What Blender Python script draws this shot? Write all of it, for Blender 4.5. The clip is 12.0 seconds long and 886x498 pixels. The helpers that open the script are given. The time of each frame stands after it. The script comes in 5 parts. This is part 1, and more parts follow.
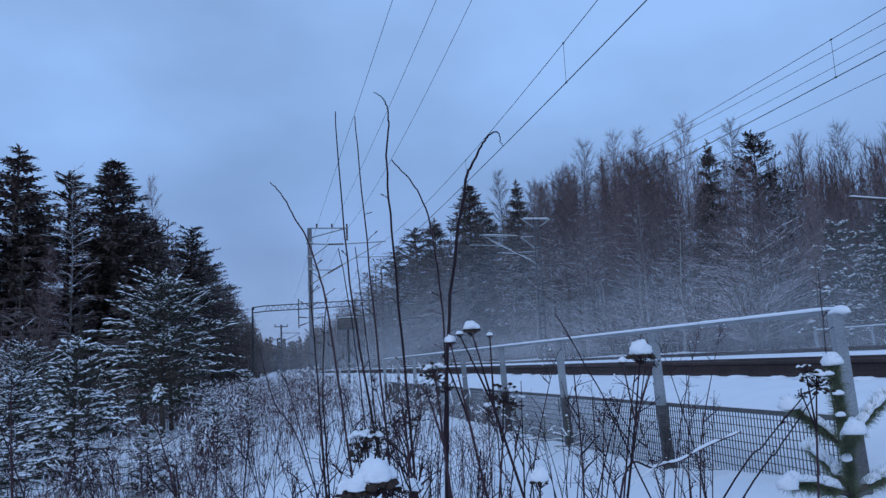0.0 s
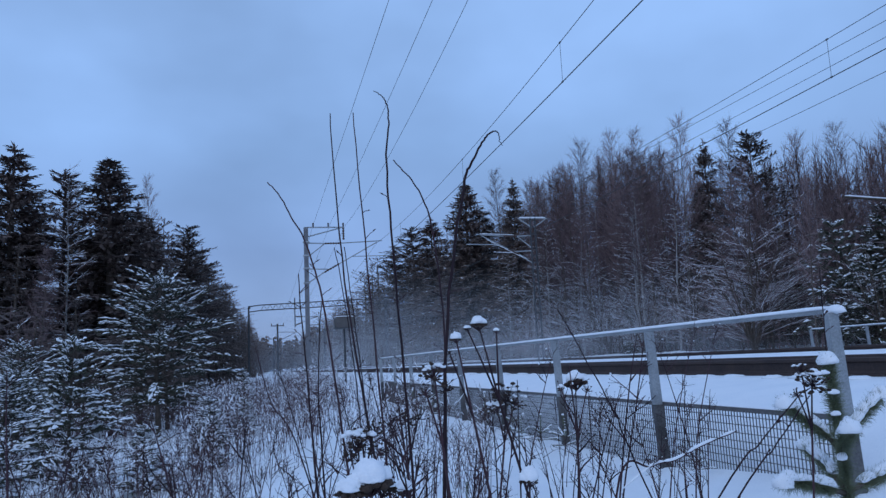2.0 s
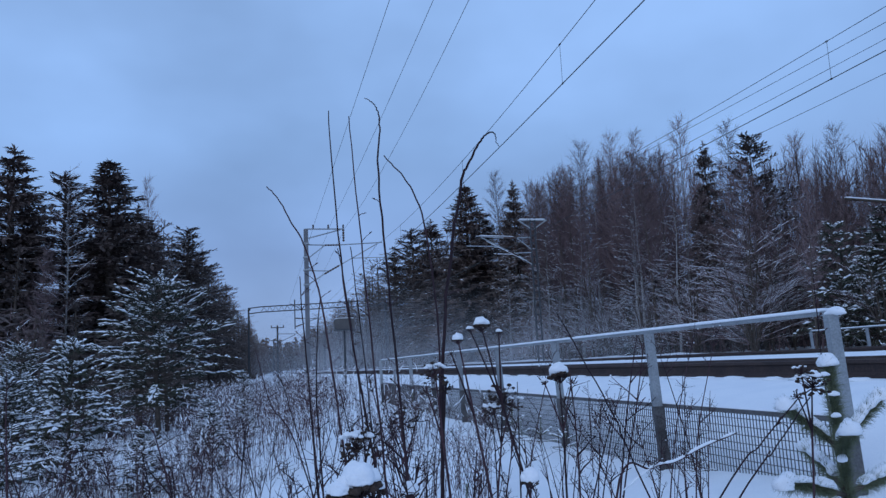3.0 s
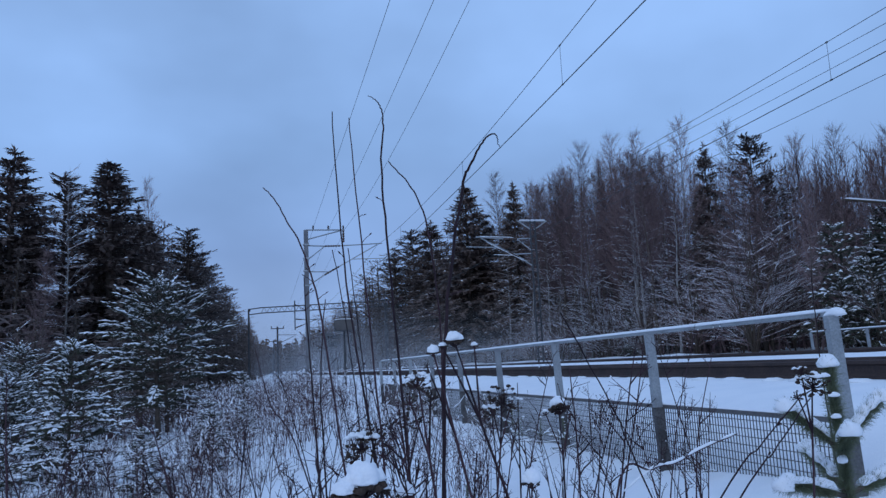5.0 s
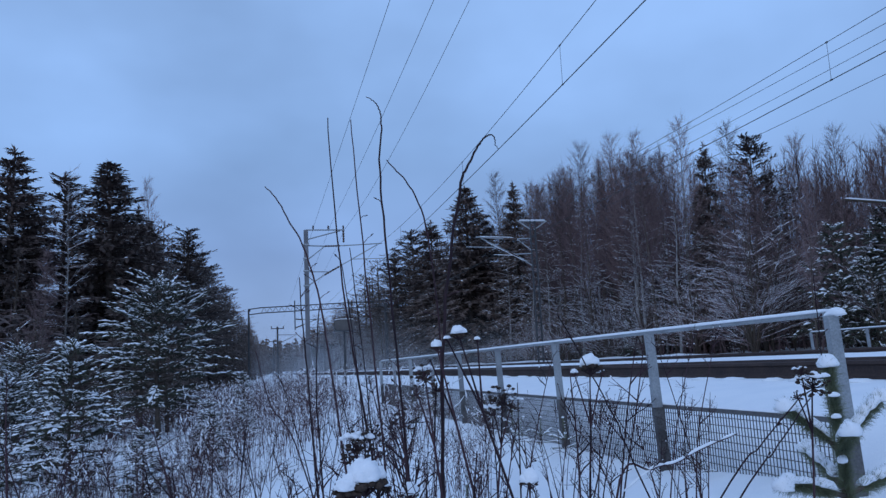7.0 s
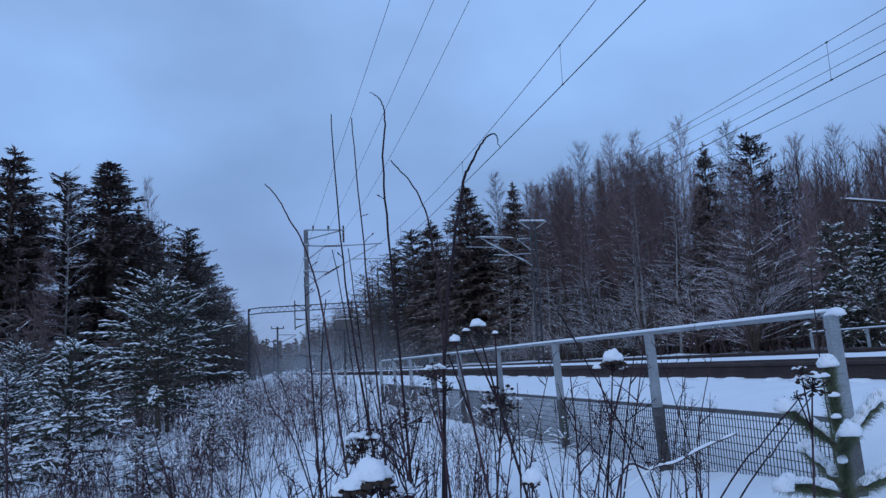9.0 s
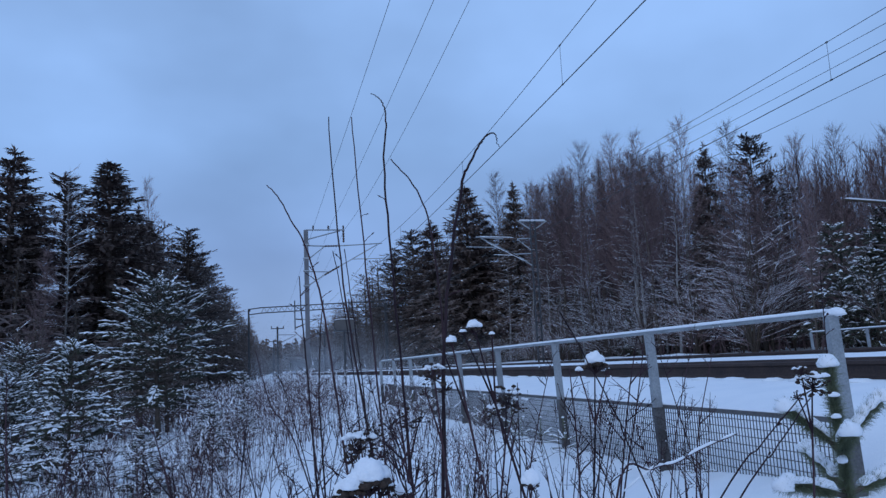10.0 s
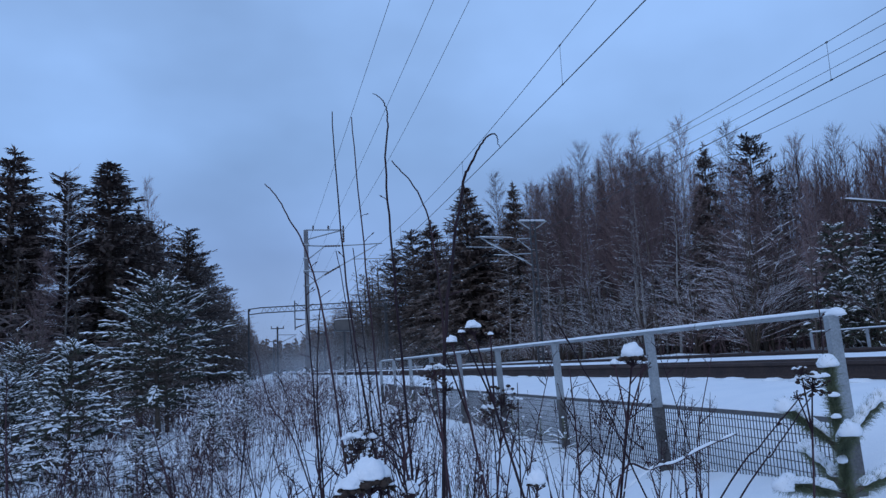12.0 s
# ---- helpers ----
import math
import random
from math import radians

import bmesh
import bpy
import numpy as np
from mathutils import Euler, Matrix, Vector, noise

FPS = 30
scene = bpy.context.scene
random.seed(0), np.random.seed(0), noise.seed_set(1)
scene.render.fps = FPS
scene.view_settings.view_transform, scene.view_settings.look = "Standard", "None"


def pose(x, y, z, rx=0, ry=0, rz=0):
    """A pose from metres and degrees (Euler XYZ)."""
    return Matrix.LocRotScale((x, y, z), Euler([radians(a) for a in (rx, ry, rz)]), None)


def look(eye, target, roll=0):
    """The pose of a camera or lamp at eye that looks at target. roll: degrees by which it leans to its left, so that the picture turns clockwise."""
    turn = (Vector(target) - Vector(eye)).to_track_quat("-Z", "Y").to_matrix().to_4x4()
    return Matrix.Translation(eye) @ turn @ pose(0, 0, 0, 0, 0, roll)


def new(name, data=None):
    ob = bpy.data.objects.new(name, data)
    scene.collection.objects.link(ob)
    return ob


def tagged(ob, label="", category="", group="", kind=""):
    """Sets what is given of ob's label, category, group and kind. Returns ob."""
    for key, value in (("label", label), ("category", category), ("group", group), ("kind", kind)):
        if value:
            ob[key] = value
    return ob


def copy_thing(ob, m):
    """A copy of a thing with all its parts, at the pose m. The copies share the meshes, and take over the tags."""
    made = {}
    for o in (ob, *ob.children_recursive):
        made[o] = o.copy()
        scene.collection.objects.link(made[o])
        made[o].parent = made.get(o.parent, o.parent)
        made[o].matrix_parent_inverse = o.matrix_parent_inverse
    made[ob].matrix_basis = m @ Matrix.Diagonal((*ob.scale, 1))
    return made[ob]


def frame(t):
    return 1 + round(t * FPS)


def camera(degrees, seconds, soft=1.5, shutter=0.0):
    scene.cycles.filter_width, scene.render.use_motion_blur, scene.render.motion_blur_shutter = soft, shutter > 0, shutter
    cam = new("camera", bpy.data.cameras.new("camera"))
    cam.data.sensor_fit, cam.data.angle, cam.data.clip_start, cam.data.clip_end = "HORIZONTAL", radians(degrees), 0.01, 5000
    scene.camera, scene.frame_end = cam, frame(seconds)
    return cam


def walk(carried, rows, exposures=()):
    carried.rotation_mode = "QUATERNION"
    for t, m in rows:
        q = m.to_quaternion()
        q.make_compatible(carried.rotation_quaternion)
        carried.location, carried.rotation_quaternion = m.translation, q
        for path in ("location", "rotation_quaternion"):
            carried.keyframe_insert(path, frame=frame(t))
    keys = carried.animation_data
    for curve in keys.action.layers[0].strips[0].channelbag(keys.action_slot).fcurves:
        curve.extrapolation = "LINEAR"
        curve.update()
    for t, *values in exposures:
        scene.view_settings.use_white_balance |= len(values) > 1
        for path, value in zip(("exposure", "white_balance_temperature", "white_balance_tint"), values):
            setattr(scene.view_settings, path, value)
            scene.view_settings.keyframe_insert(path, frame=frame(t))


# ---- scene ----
cam = camera(60, 12.0, soft=1.4)
EYE = (0.0, 0.0, 1.25)


def aim(yaw, pitch, roll=-2.716):
    """Camera pose: yaw to the right of the track, pitch above level, in degrees."""
    a, b = radians(yaw), radians(pitch)
    way = Vector((math.sin(a) * math.cos(b), math.cos(a) * math.cos(b), math.sin(b)))
    return look(EYE, Vector(EYE) + way, roll)


walk(cam, [(0.0, aim(13.40, 8.514)), (0.5, aim(13.608, 8.442)), (1.0, aim(13.644, 8.413)), (1.5, aim(13.66, 8.413)),
           (2.0, aim(13.667, 8.442)), (2.5, aim(13.673, 8.513)), (3.0, aim(13.673, 8.571)), (3.8, aim(13.673, 8.63)),
           (5.0, aim(13.673, 8.642)), (12.0, aim(13.673, 8.642))])

# ---- sky and light ----
world = bpy.data.worlds.new("overcast_dusk")
scene.world = world
world.use_nodes = True
wt = world.node_tree
wt.nodes.clear()


def wnode(kind, **values):
    n = wt.nodes.new(kind)
    for key, value in values.items():
        n.inputs[key].default_value = value
    return n


SUN_UP, SUN_TURN = radians(9), radians(215)
sky = wt.nodes.new("ShaderNodeTexSky")
sky.sky_type, sky.sun_disc, sky.sun_elevation, sky.sun_rotation = "NISHITA", False, SUN_UP, SUN_TURN
sky_bg = wnode("ShaderNodeBackground", Strength=0.07)
wt.links.new(sky.outputs[0], sky_bg.inputs["Color"])
coord = wt.nodes.new("ShaderNodeTexCoord")
stretch = wt.nodes.new("ShaderNodeMapping")
stretch.inputs["Scale"].default_value = (1.0, 1.0, 1.7)
stretch.inputs["Location"].default_value = (0.3, 0.1, 0.0)
wt.links.new(coord.outputs["Generated"], stretch.inputs["Vector"])
puffs = wnode("ShaderNodeTexNoise", Scale=2.7, Detail=4.0, Roughness=0.45)
wt.links.new(stretch.outputs[0], puffs.inputs["Vector"])
split = wt.nodes.new("ShaderNodeSeparateXYZ")
wt.links.new(coord.outputs["Generated"], split.inputs[0])
climb = wt.nodes.new("ShaderNodeValToRGB")
for place, tone in ((0.0, (0.25, 0.38, 0.67, 1)), (0.08, (0.215, 0.34, 0.63, 1)), (0.15, (0.19, 0.31, 0.59, 1)), (0.28, (0.24, 0.41, 0.755, 1)), (0.6, (0.27, 0.45, 0.81, 1))):
    e = climb.color_ramp.elements[0] if place == 0 else climb.color_ramp.elements.new(place)
    e.position, e.color = place, tone
climb.color_ramp.elements[-1].color = (0.27, 0.42, 0.8, 1)
wt.links.new(split.outputs["Z"], climb.inputs[0])
mottle = wt.nodes.new("ShaderNodeMapRange")
for key, value in (("From Min", 0.34), ("From Max", 0.66), ("To Min", 0.78), ("To Max", 1.1)):
    mottle.inputs[key].default_value = value
wt.links.new(puffs.outputs[0], mottle.inputs["Value"])
shade = wt.nodes.new("ShaderNodeVectorMath")
shade.operation = "SCALE"
wt.links.new(climb.outputs[0], shade.inputs[0])
east = wt.nodes.new("ShaderNodeMath")
east.operation = "MULTIPLY_ADD"
east.inputs[1].default_value, east.inputs[2].default_value = -0.05, 1.25
wt.links.new(split.outputs["X"], east.inputs[0])
level = wt.nodes.new("ShaderNodeMath")
level.operation = "MULTIPLY"
wt.links.new(east.outputs[0], level.inputs[0])
wt.links.new(mottle.outputs[0], level.inputs[1])
wt.links.new(level.outputs[0], shade.inputs["Scale"])
cloud_bg = wnode("ShaderNodeBackground", Strength=1.0)
wt.links.new(shade.outputs[0], cloud_bg.inputs["Color"])
both = wnode("ShaderNodeMixShader", Fac=0.9)
wt.links.new(sky_bg.outputs[0], both.inputs[1])
wt.links.new(cloud_bg.outputs[0], both.inputs[2])
wout = wt.nodes.new("ShaderNodeOutputWorld")
wt.links.new(both.outputs[0], wout.inputs[0])
sun = new("sun", bpy.data.lights.new("sun", "SUN"))
sun.data.energy, sun.data.angle, sun.data.color = 0.55, radians(40), (0.75, 0.86, 1.0)
sun.matrix_world = look((-20, -28, 30), (0, 0, 0))

# ---- materials ----


def material(name, dark, light, scale=8.0, fine=60.0, rough=0.8, metal=0.0, bump=0.3, grain=(1, 1, 1), depth=0.01, spread=0.0, gloss=0.5):
    """Two tones mixed by a coarse and a fine noise, with relief; spread: how far single objects differ."""
    m = bpy.data.materials.new(name)
    m.use_nodes = True
    nt = m.node_tree
    b = nt.nodes["Principled BSDF"]
    b.inputs["Specular IOR Level"].default_value = gloss
    b.inputs["Roughness"].default_value, b.inputs["Metallic"].default_value = rough, metal
    tc, mp = nt.nodes.new("ShaderNodeTexCoord"), nt.nodes.new("ShaderNodeMapping")
    mp.inputs["Scale"].default_value = grain
    nt.links.new(tc.outputs["Object"], mp.inputs[0])
    noises = []
    for s in (scale, fine):
        n = nt.nodes.new("ShaderNodeTexNoise")
        n.inputs["Scale"].default_value, n.inputs["Detail"].default_value = s, 4
        nt.links.new(mp.outputs[0], n.inputs["Vector"])
        noises.append(n)
    mix = nt.nodes.new("ShaderNodeMath")
    mix.operation = "MULTIPLY_ADD"
    nt.links.new(noises[1].outputs[0], mix.inputs[0])
    mix.inputs[1].default_value = 0.5
    half = nt.nodes.new("ShaderNodeMath")
    half.operation = "MULTIPLY"
    half.inputs[1].default_value = 0.5
    nt.links.new(noises[0].outputs[0], half.inputs[0])
    nt.links.new(half.outputs[0], mix.inputs[2])
    last = mix
    if spread:
        info = nt.nodes.new("ShaderNodeObjectInfo")
        more = nt.nodes.new("ShaderNodeMath")
        more.operation = "MULTIPLY_ADD"
        more.inputs[1].default_value = spread
        nt.links.new(info.outputs["Random"], more.inputs[0])
        nt.links.new(mix.outputs[0], more.inputs[2])
        less = nt.nodes.new("ShaderNodeMath")
        less.operation = "SUBTRACT"
        less.inputs[1].default_value = spread / 2
        nt.links.new(more.outputs[0], less.inputs[0])
        last = less
    ramp = nt.nodes.new("ShaderNodeValToRGB")
    ramp.color_ramp.elements[0].position, ramp.color_ramp.elements[1].position = 0.35, 0.65
    ramp.color_ramp.elements[0].color, ramp.color_ramp.elements[1].color = (*dark, 1), (*light, 1)
    nt.links.new(last.outputs[0], ramp.inputs[0])
    nt.links.new(ramp.outputs[0], b.inputs["Base Color"])
    if bump:
        bp = nt.nodes.new("ShaderNodeBump")
        bp.inputs["Strength"].default_value, bp.inputs["Distance"].default_value = bump, depth
        nt.links.new(mix.outputs[0], bp.inputs["Height"])
        nt.links.new(bp.outputs[0], b.inputs["Normal"])
    return m


SNOW = material("snow", (0.76, 0.79, 0.82), (0.86, 0.87, 0.88), 3, 90, 0.75, bump=0.5, depth=0.02)
SNOW_CAP = material("fresh_snow", (0.78, 0.8, 0.83), (0.88, 0.88, 0.89), 12, 220, 0.8, bump=0.35, depth=0.004)
NEEDLES = material("needles", (0.074, 0.056, 0.05), (0.19, 0.138, 0.118), 1.5, 30, 0.7, bump=0, spread=0.3, gloss=0.22)
YOUNG_NEEDLES = material("young_needles", (0.032, 0.037, 0.027), (0.08, 0.08, 0.054), 3, 40, 0.65, bump=0, spread=0.2, gloss=0.22)
BARK = material("bark", (0.05, 0.038, 0.03), (0.13, 0.1, 0.08), 3, 30, 0.9, bump=0.6, grain=(1, 1, 0.3), gloss=0.22)
BIRCH_BARK = material("birch_bark", (0.12, 0.11, 0.105), (0.42, 0.4, 0.38), 2, 14, 0.8, bump=0.4, grain=(1, 1, 2.5), spread=0.2, gloss=0.22)
TWIGS = material("bare_twigs", (0.085, 0.053, 0.052), (0.23, 0.155, 0.15), 0.6, 20, 0.85, bump=0, spread=0.5, gloss=0.22)
BRUSH = material("brush_twigs", (0.05, 0.029, 0.032), (0.15, 0.092, 0.095), 0.6, 20, 0.85, bump=0, gloss=0.22)
STEM = material("dry_stem", (0.022, 0.011, 0.014), (0.063, 0.032, 0.037), 9, 120, 0.75, bump=0.4, depth=0.001, grain=(1, 1, 0.2), spread=0.4, gloss=0.22)
SEED = material("seed_head", (0.02, 0.014, 0.012), (0.075, 0.05, 0.038), 60, 300, 0.9, bump=0.6, depth=0.002, gloss=0.22)
GALV = material("galvanised_steel", (0.19, 0.2, 0.21), (0.36, 0.38, 0.39), 5, 90, 0.55, metal=0.25, bump=0.15, depth=0.002, spread=0.2)
MASTS = material("mast_steel", (0.27, 0.29, 0.3), (0.42, 0.44, 0.45), 2, 40, 0.6, metal=0.2, bump=0.15, spread=0.2)
MAST_STEEL = material("weathered_mast_steel", (0.13, 0.13, 0.14), (0.24, 0.24, 0.25), 2, 40, 0.65, metal=0.2, bump=0.15, spread=0.2)
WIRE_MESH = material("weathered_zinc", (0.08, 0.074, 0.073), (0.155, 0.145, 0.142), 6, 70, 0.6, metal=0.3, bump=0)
# Zinc of the posts' lower halves, darkened to stand for the weaker light there.
SHADED_ZINC = material("shaded_zinc", (0.05, 0.046, 0.046), (0.15, 0.145, 0.145), 9, 70, 0.8, metal=0.1, bump=0.3, depth=0.003, spread=0.2)
SAPLING = material("sapling_needles", (0.08, 0.1, 0.06), (0.21, 0.23, 0.14), 20, 150, 0.6, bump=0, gloss=0.22)
DARK_PAINT = material("dull_steel", (0.035, 0.035, 0.038), (0.085, 0.085, 0.09), 2, 40, 0.7, metal=0.2, bump=0.1)
DARK_STEEL = material("dark_steel", (0.04, 0.04, 0.045), (0.1, 0.1, 0.1), 4, 60, 0.55, metal=0.4, bump=0.1)
RUST = material("rail_rust", (0.024, 0.014, 0.013), (0.07, 0.042, 0.034), 3, 50, 0.75, metal=0.1, bump=0.35, depth=0.003)
COPPER = material("wire", (0.03, 0.035, 0.035), (0.07, 0.075, 0.075), 2, 20, 0.6, metal=0.3, bump=0)
CERAMIC = material("insulator", (0.05, 0.03, 0.025), (0.1, 0.06, 0.05), 5, 50, 0.25, bump=0)
BOX_GREY = material("cabinet_paint", (0.065, 0.056, 0.052), (0.125, 0.11, 0.1), 3, 40, 0.6, bump=0.2)

# ---- mesh helpers ----


class Shape:
    """Collects vertices and faces of one mesh."""

    def __init__(self):
        self.v, self.f = [], []

    def tube(self, points, radii, sides=5, cap=True):
        pts = [Vector(p) for p in points]
        start = len(self.v)
        side = None
        for i, p in enumerate(pts):
            d = (pts[min(i + 1, len(pts) - 1)] - pts[max(i - 1, 0)]).normalized()
            if side is None:
                side = d.orthogonal().normalized()
            side = (side - d * side.dot(d))
            side = side.normalized() if side.length > 1e-6 else d.orthogonal().normalized()
            up = d.cross(side)
            r = radii[i] if isinstance(radii, (list, tuple)) else radii
            for k in range(sides):
                a = 2 * math.pi * k / sides
                q = p + side * (r * math.cos(a)) + up * (r * math.sin(a))
                self.v.append((q.x, q.y, q.z))
        for i in range(len(pts) - 1):
            for k in range(sides):
                a, b = start + i * sides + k, start + i * sides + (k + 1) % sides
                self.f.append((a, b, b + sides, a + sides))
        if cap:
            self.f.append(tuple(start + k for k in reversed(range(sides))))
            self.f.append(tuple(start + (len(pts) - 1) * sides + k for k in range(sides)))
        return self

    def cone(self, a, b, r):
        """A thin three-sided twig from a to b."""
        d = b - a
        s = d.orthogonal().normalized() * r
        u = d.normalized().cross(s)
        n = len(self.v)
        for q in (a + s, a - s * 0.5 + u * 0.87, a - s * 0.5 - u * 0.87, b):
            self.v.append((q.x, q.y, q.z))
        self.f += [(n, n + 1, n + 3), (n + 1, n + 2, n + 3), (n + 2, n, n + 3)]

    def sliver(self, a, b, r):
        """The finest of twigs: a single tapering sliver from a to b."""
        d = b - a
        s = d.orthogonal().normalized() * r
        if len(self.v) % 2:
            s = d.normalized().cross(s)
        n = len(self.v)
        for q in (a + s, a - s, b):
            self.v.append((q.x, q.y, q.z))
        self.f.append((n, n + 1, n + 2))

    def leaf(self, a, b, w):
        """A flat spray of needles from a to b, folded along its middle."""
        d = b - a
        h = Vector((0, 0, 1)).cross(d)
        h = h.normalized() * w if h.length > 1e-5 else Vector((w, 0, 0))
        m = a + d * 0.45 - Vector((0, 0, w * 0.3))
        n = len(self.v)
        for q in (a, m + h, m - h, b):
            self.v.append((q.x, q.y, q.z))
        self.f += [(n, n + 1, n + 3), (n, n + 3, n + 2)]

    def spray(self, a, b, w, flat=0.45):
        """A flattened spindle from a to b, widest in the middle."""
        d = b - a
        h = Vector((0, 0, 1)).cross(d)
        h = h.normalized() if h.length > 1e-5 else Vector((1, 0, 0))
        u = d.normalized().cross(h)
        u = u if u.z > 0 else -u
        m = a + d * 0.45
        n = len(self.v)
        for q in (a, m + h * w, m - h * w, m + u * (w * flat), b):
            self.v.append((q.x, q.y, q.z))
        self.f += [(n, n + 1, n + 3), (n, n + 3, n + 2), (n + 4, n + 3, n + 1), (n + 4, n + 2, n + 3)]

    def box(self, x0, y0, z0, x1, y1, z1):
        n = len(self.v)
        self.v += [(x0, y0, z0), (x1, y0, z0), (x1, y1, z0), (x0, y1, z0), (x0, y0, z1), (x1, y0, z1), (x1, y1, z1), (x0, y1, z1)]
        self.f += [tuple(n + k for k in q) for q in ((3, 2, 1, 0), (4, 5, 6, 7), (0, 1, 5, 4), (1, 2, 6, 5), (2, 3, 7, 6), (3, 0, 4, 7))]
        return self

    def extrude(self, profile, y0, y1, steps=1):
        """A profile in x and z, drawn along y."""
        n, k = len(self.v), len(profile)
        for i in range(steps + 1):
            y = y0 + (y1 - y0) * i / steps
            self.v += [(x, y, z) for x, z in profile]
        for i in range(steps):
            for j in range(k):
                a, b = n + i * k + j, n + i * k + (j + 1) % k
                self.f.append((a, b, b + k, a + k))
        self.f += [tuple(n + j for j in reversed(range(k))), tuple(n + steps * k + j for j in range(k))]
        return self

    def mound(self, cx, cy, cz, rx, ry, h, rings=5, sides=12, rough=0.12, under=0.25, curl=0.0):
        """A rounded heap of snow with a soft uneven rim, which may curl in below."""
        n = len(self.v)
        self.v.append((cx, cy, cz + h))
        for i in range(1, rings + 1):
            a = math.pi / 2 * (1 + curl) * i / rings
            for k in range(sides):
                b = 2 * math.pi * k / sides
                s = 1 + rough * noise.noise((cx * 50 + math.cos(b) * 1.5, cy * 50 + math.sin(b) * 1.5, i * 0.5 + cz * 9))
                self.v.append((cx + rx * s * math.sin(a) * math.cos(b), cy + ry * s * math.sin(a) * math.sin(b), cz + h * s * math.cos(a) * (1 if math.cos(a) > 0 else 0.55)))
        low = len(self.v)
        self.v.append((cx, cy, cz - h * under))
        for k in range(sides):
            m = (k + 1) % sides
            self.f.append((n, n + 1 + k, n + 1 + m))
            for i in range(rings - 1):
                a, b = n + 1 + i * sides + k, n + 1 + i * sides + m
                self.f.append((a, a + sides, b + sides, b))
            e = n + 1 + (rings - 1) * sides
            self.f.append((e + m, e + k, low))
        return self

    def mesh(self, name, mat, smooth=False):
        me = bpy.data.meshes.new(name)
        me.from_pydata(self.v, [], self.f)
        me.materials.append(mat)
        if smooth:
            me.shade_smooth()
        return me


def part(name, shape, mat, parent=None, label="", smooth=False):
    ob = new(name, shape.mesh(name, mat, smooth))
    ob.parent = parent
    if label:
        tagged(ob, label)
    return ob


def empty(name, m, label, category, group=""):
    ob = new(name)
    ob.matrix_basis = m
    return tagged(ob, label, category, group)


def smooth_step(a, b, x):
    x = max(0.0, min(1.0, (x - a) / (b - a)))
    return x * x * (3 - 2 * x)


# ---- ground ----
FIELD_X = (-900, -60, -25, -8, -3.5, 0, 1.5, 3.05)
FIELD_Z = (2.0, 0.1, -0.2, -0.45, -0.45, -0.12, 0.05, 0.32)
BED_X = (3.2, 3.42, 3.9, 4.9, 5.3, 6.2, 7.2, 8.2, 10.3, 11.3, 12.2, 13.2, 14.6, 17, 20.5, 32, 60, 900)
BED_Z = (0.34, 0.56, 0.84, 0.93, 0.945, 0.965, 0.98, 1.13, 1.14, 1.12, 1.12, 1.12, 1.05, 1.05, 1.15, 1.25, 1.3, 3.0)
BANK_X = (1.6, 2.6, 3.6, 4.8)
BANK_Z = (0.05, 0.3, 0.75, 0.93)


def ground_z(x, y):
    deck = smooth_step(2.6, 3.3, y) * (1 - smooth_step(20.0, 21.5, y))
    if x < 3.08:
        z = float(np.interp(x, FIELD_X, FIELD_Z))
    else:
        z = float(np.interp(x, BED_X, BED_Z))
    if 1.6 < x < 4.8:
        z = deck * z + (1 - deck) * float(np.interp(x, BANK_X, BANK_Z))
    if 1.6 < x < 3.4:
        z += 0.13 * smooth_step(2.4, 3.3, y) * (1 - smooth_step(4.0, 6.0, y)) * smooth_step(1.9, 2.9, x) * (1 - smooth_step(3.2, 3.4, x))
    if 14.8 < x < 21:
        z += 0.2 * smooth_step(24, 40, y) * smooth_step(14.8, 17.5, x) * (1 - smooth_step(18.5, 21, x))
    calm = smooth_step(3.0, 1.0, x) if x < 4.5 else smooth_step(14.8, 18, x)
    z += (0.25 * noise.noise((x * 0.13, y * 0.13, 3)) + 0.09 * noise.noise((x * 0.7, y * 0.7, 7))) * calm
    z += 0.02 * noise.noise((x * 2.1, y * 2.1, 1)) * (1 if x < 4.8 or x > 14 else 0.35)
    return z


def build_ground():
    xs = sorted(set([-900, -500, -250, -120, -70] + [-45 + 2.5 * i for i in range(14)] + [-10 + 0.4 * i for i in range(26)]
                    + [0.25 * i for i in range(12)] + [2.9, 3.02, 3.06, 3.1, 3.15, 3.2, 3.25, 3.3, 3.4, 3.55, 3.7, 4.0, 4.3, 4.6, 4.9, 5.1, 5.3]
                    + [5.7 + 0.5 * i for i in range(30)] + [21 + 1.5 * i for i in range(20)] + [55, 70, 100, 200, 400, 900]))
    ys = sorted(set([-60, -30, -15, -8] + [-5 + 0.25 * i for i in range(110)] + [22.5 + 1.2 * i for i in range(60)]
                    + [96 + 6 * i for i in range(30)] + [290, 340, 420, 550, 800, 1400, 2500]))
    s = Shape()
    for y in ys:
        for x in xs:
            s.v.append((x, y, ground_z(x, y)))
    n = len(xs)
    for j in range(len(ys) - 1):
        for i in range(n - 1):
            a = j * n + i
            s.f.append((a, a + 1, a + 1 + n, a + n))
    ob = new("ground", s.mesh("ground", SNOW, True))
    tagged(ob, "snow-covered ground rising to a railway bank", "ground", kind="structure")


build_ground()

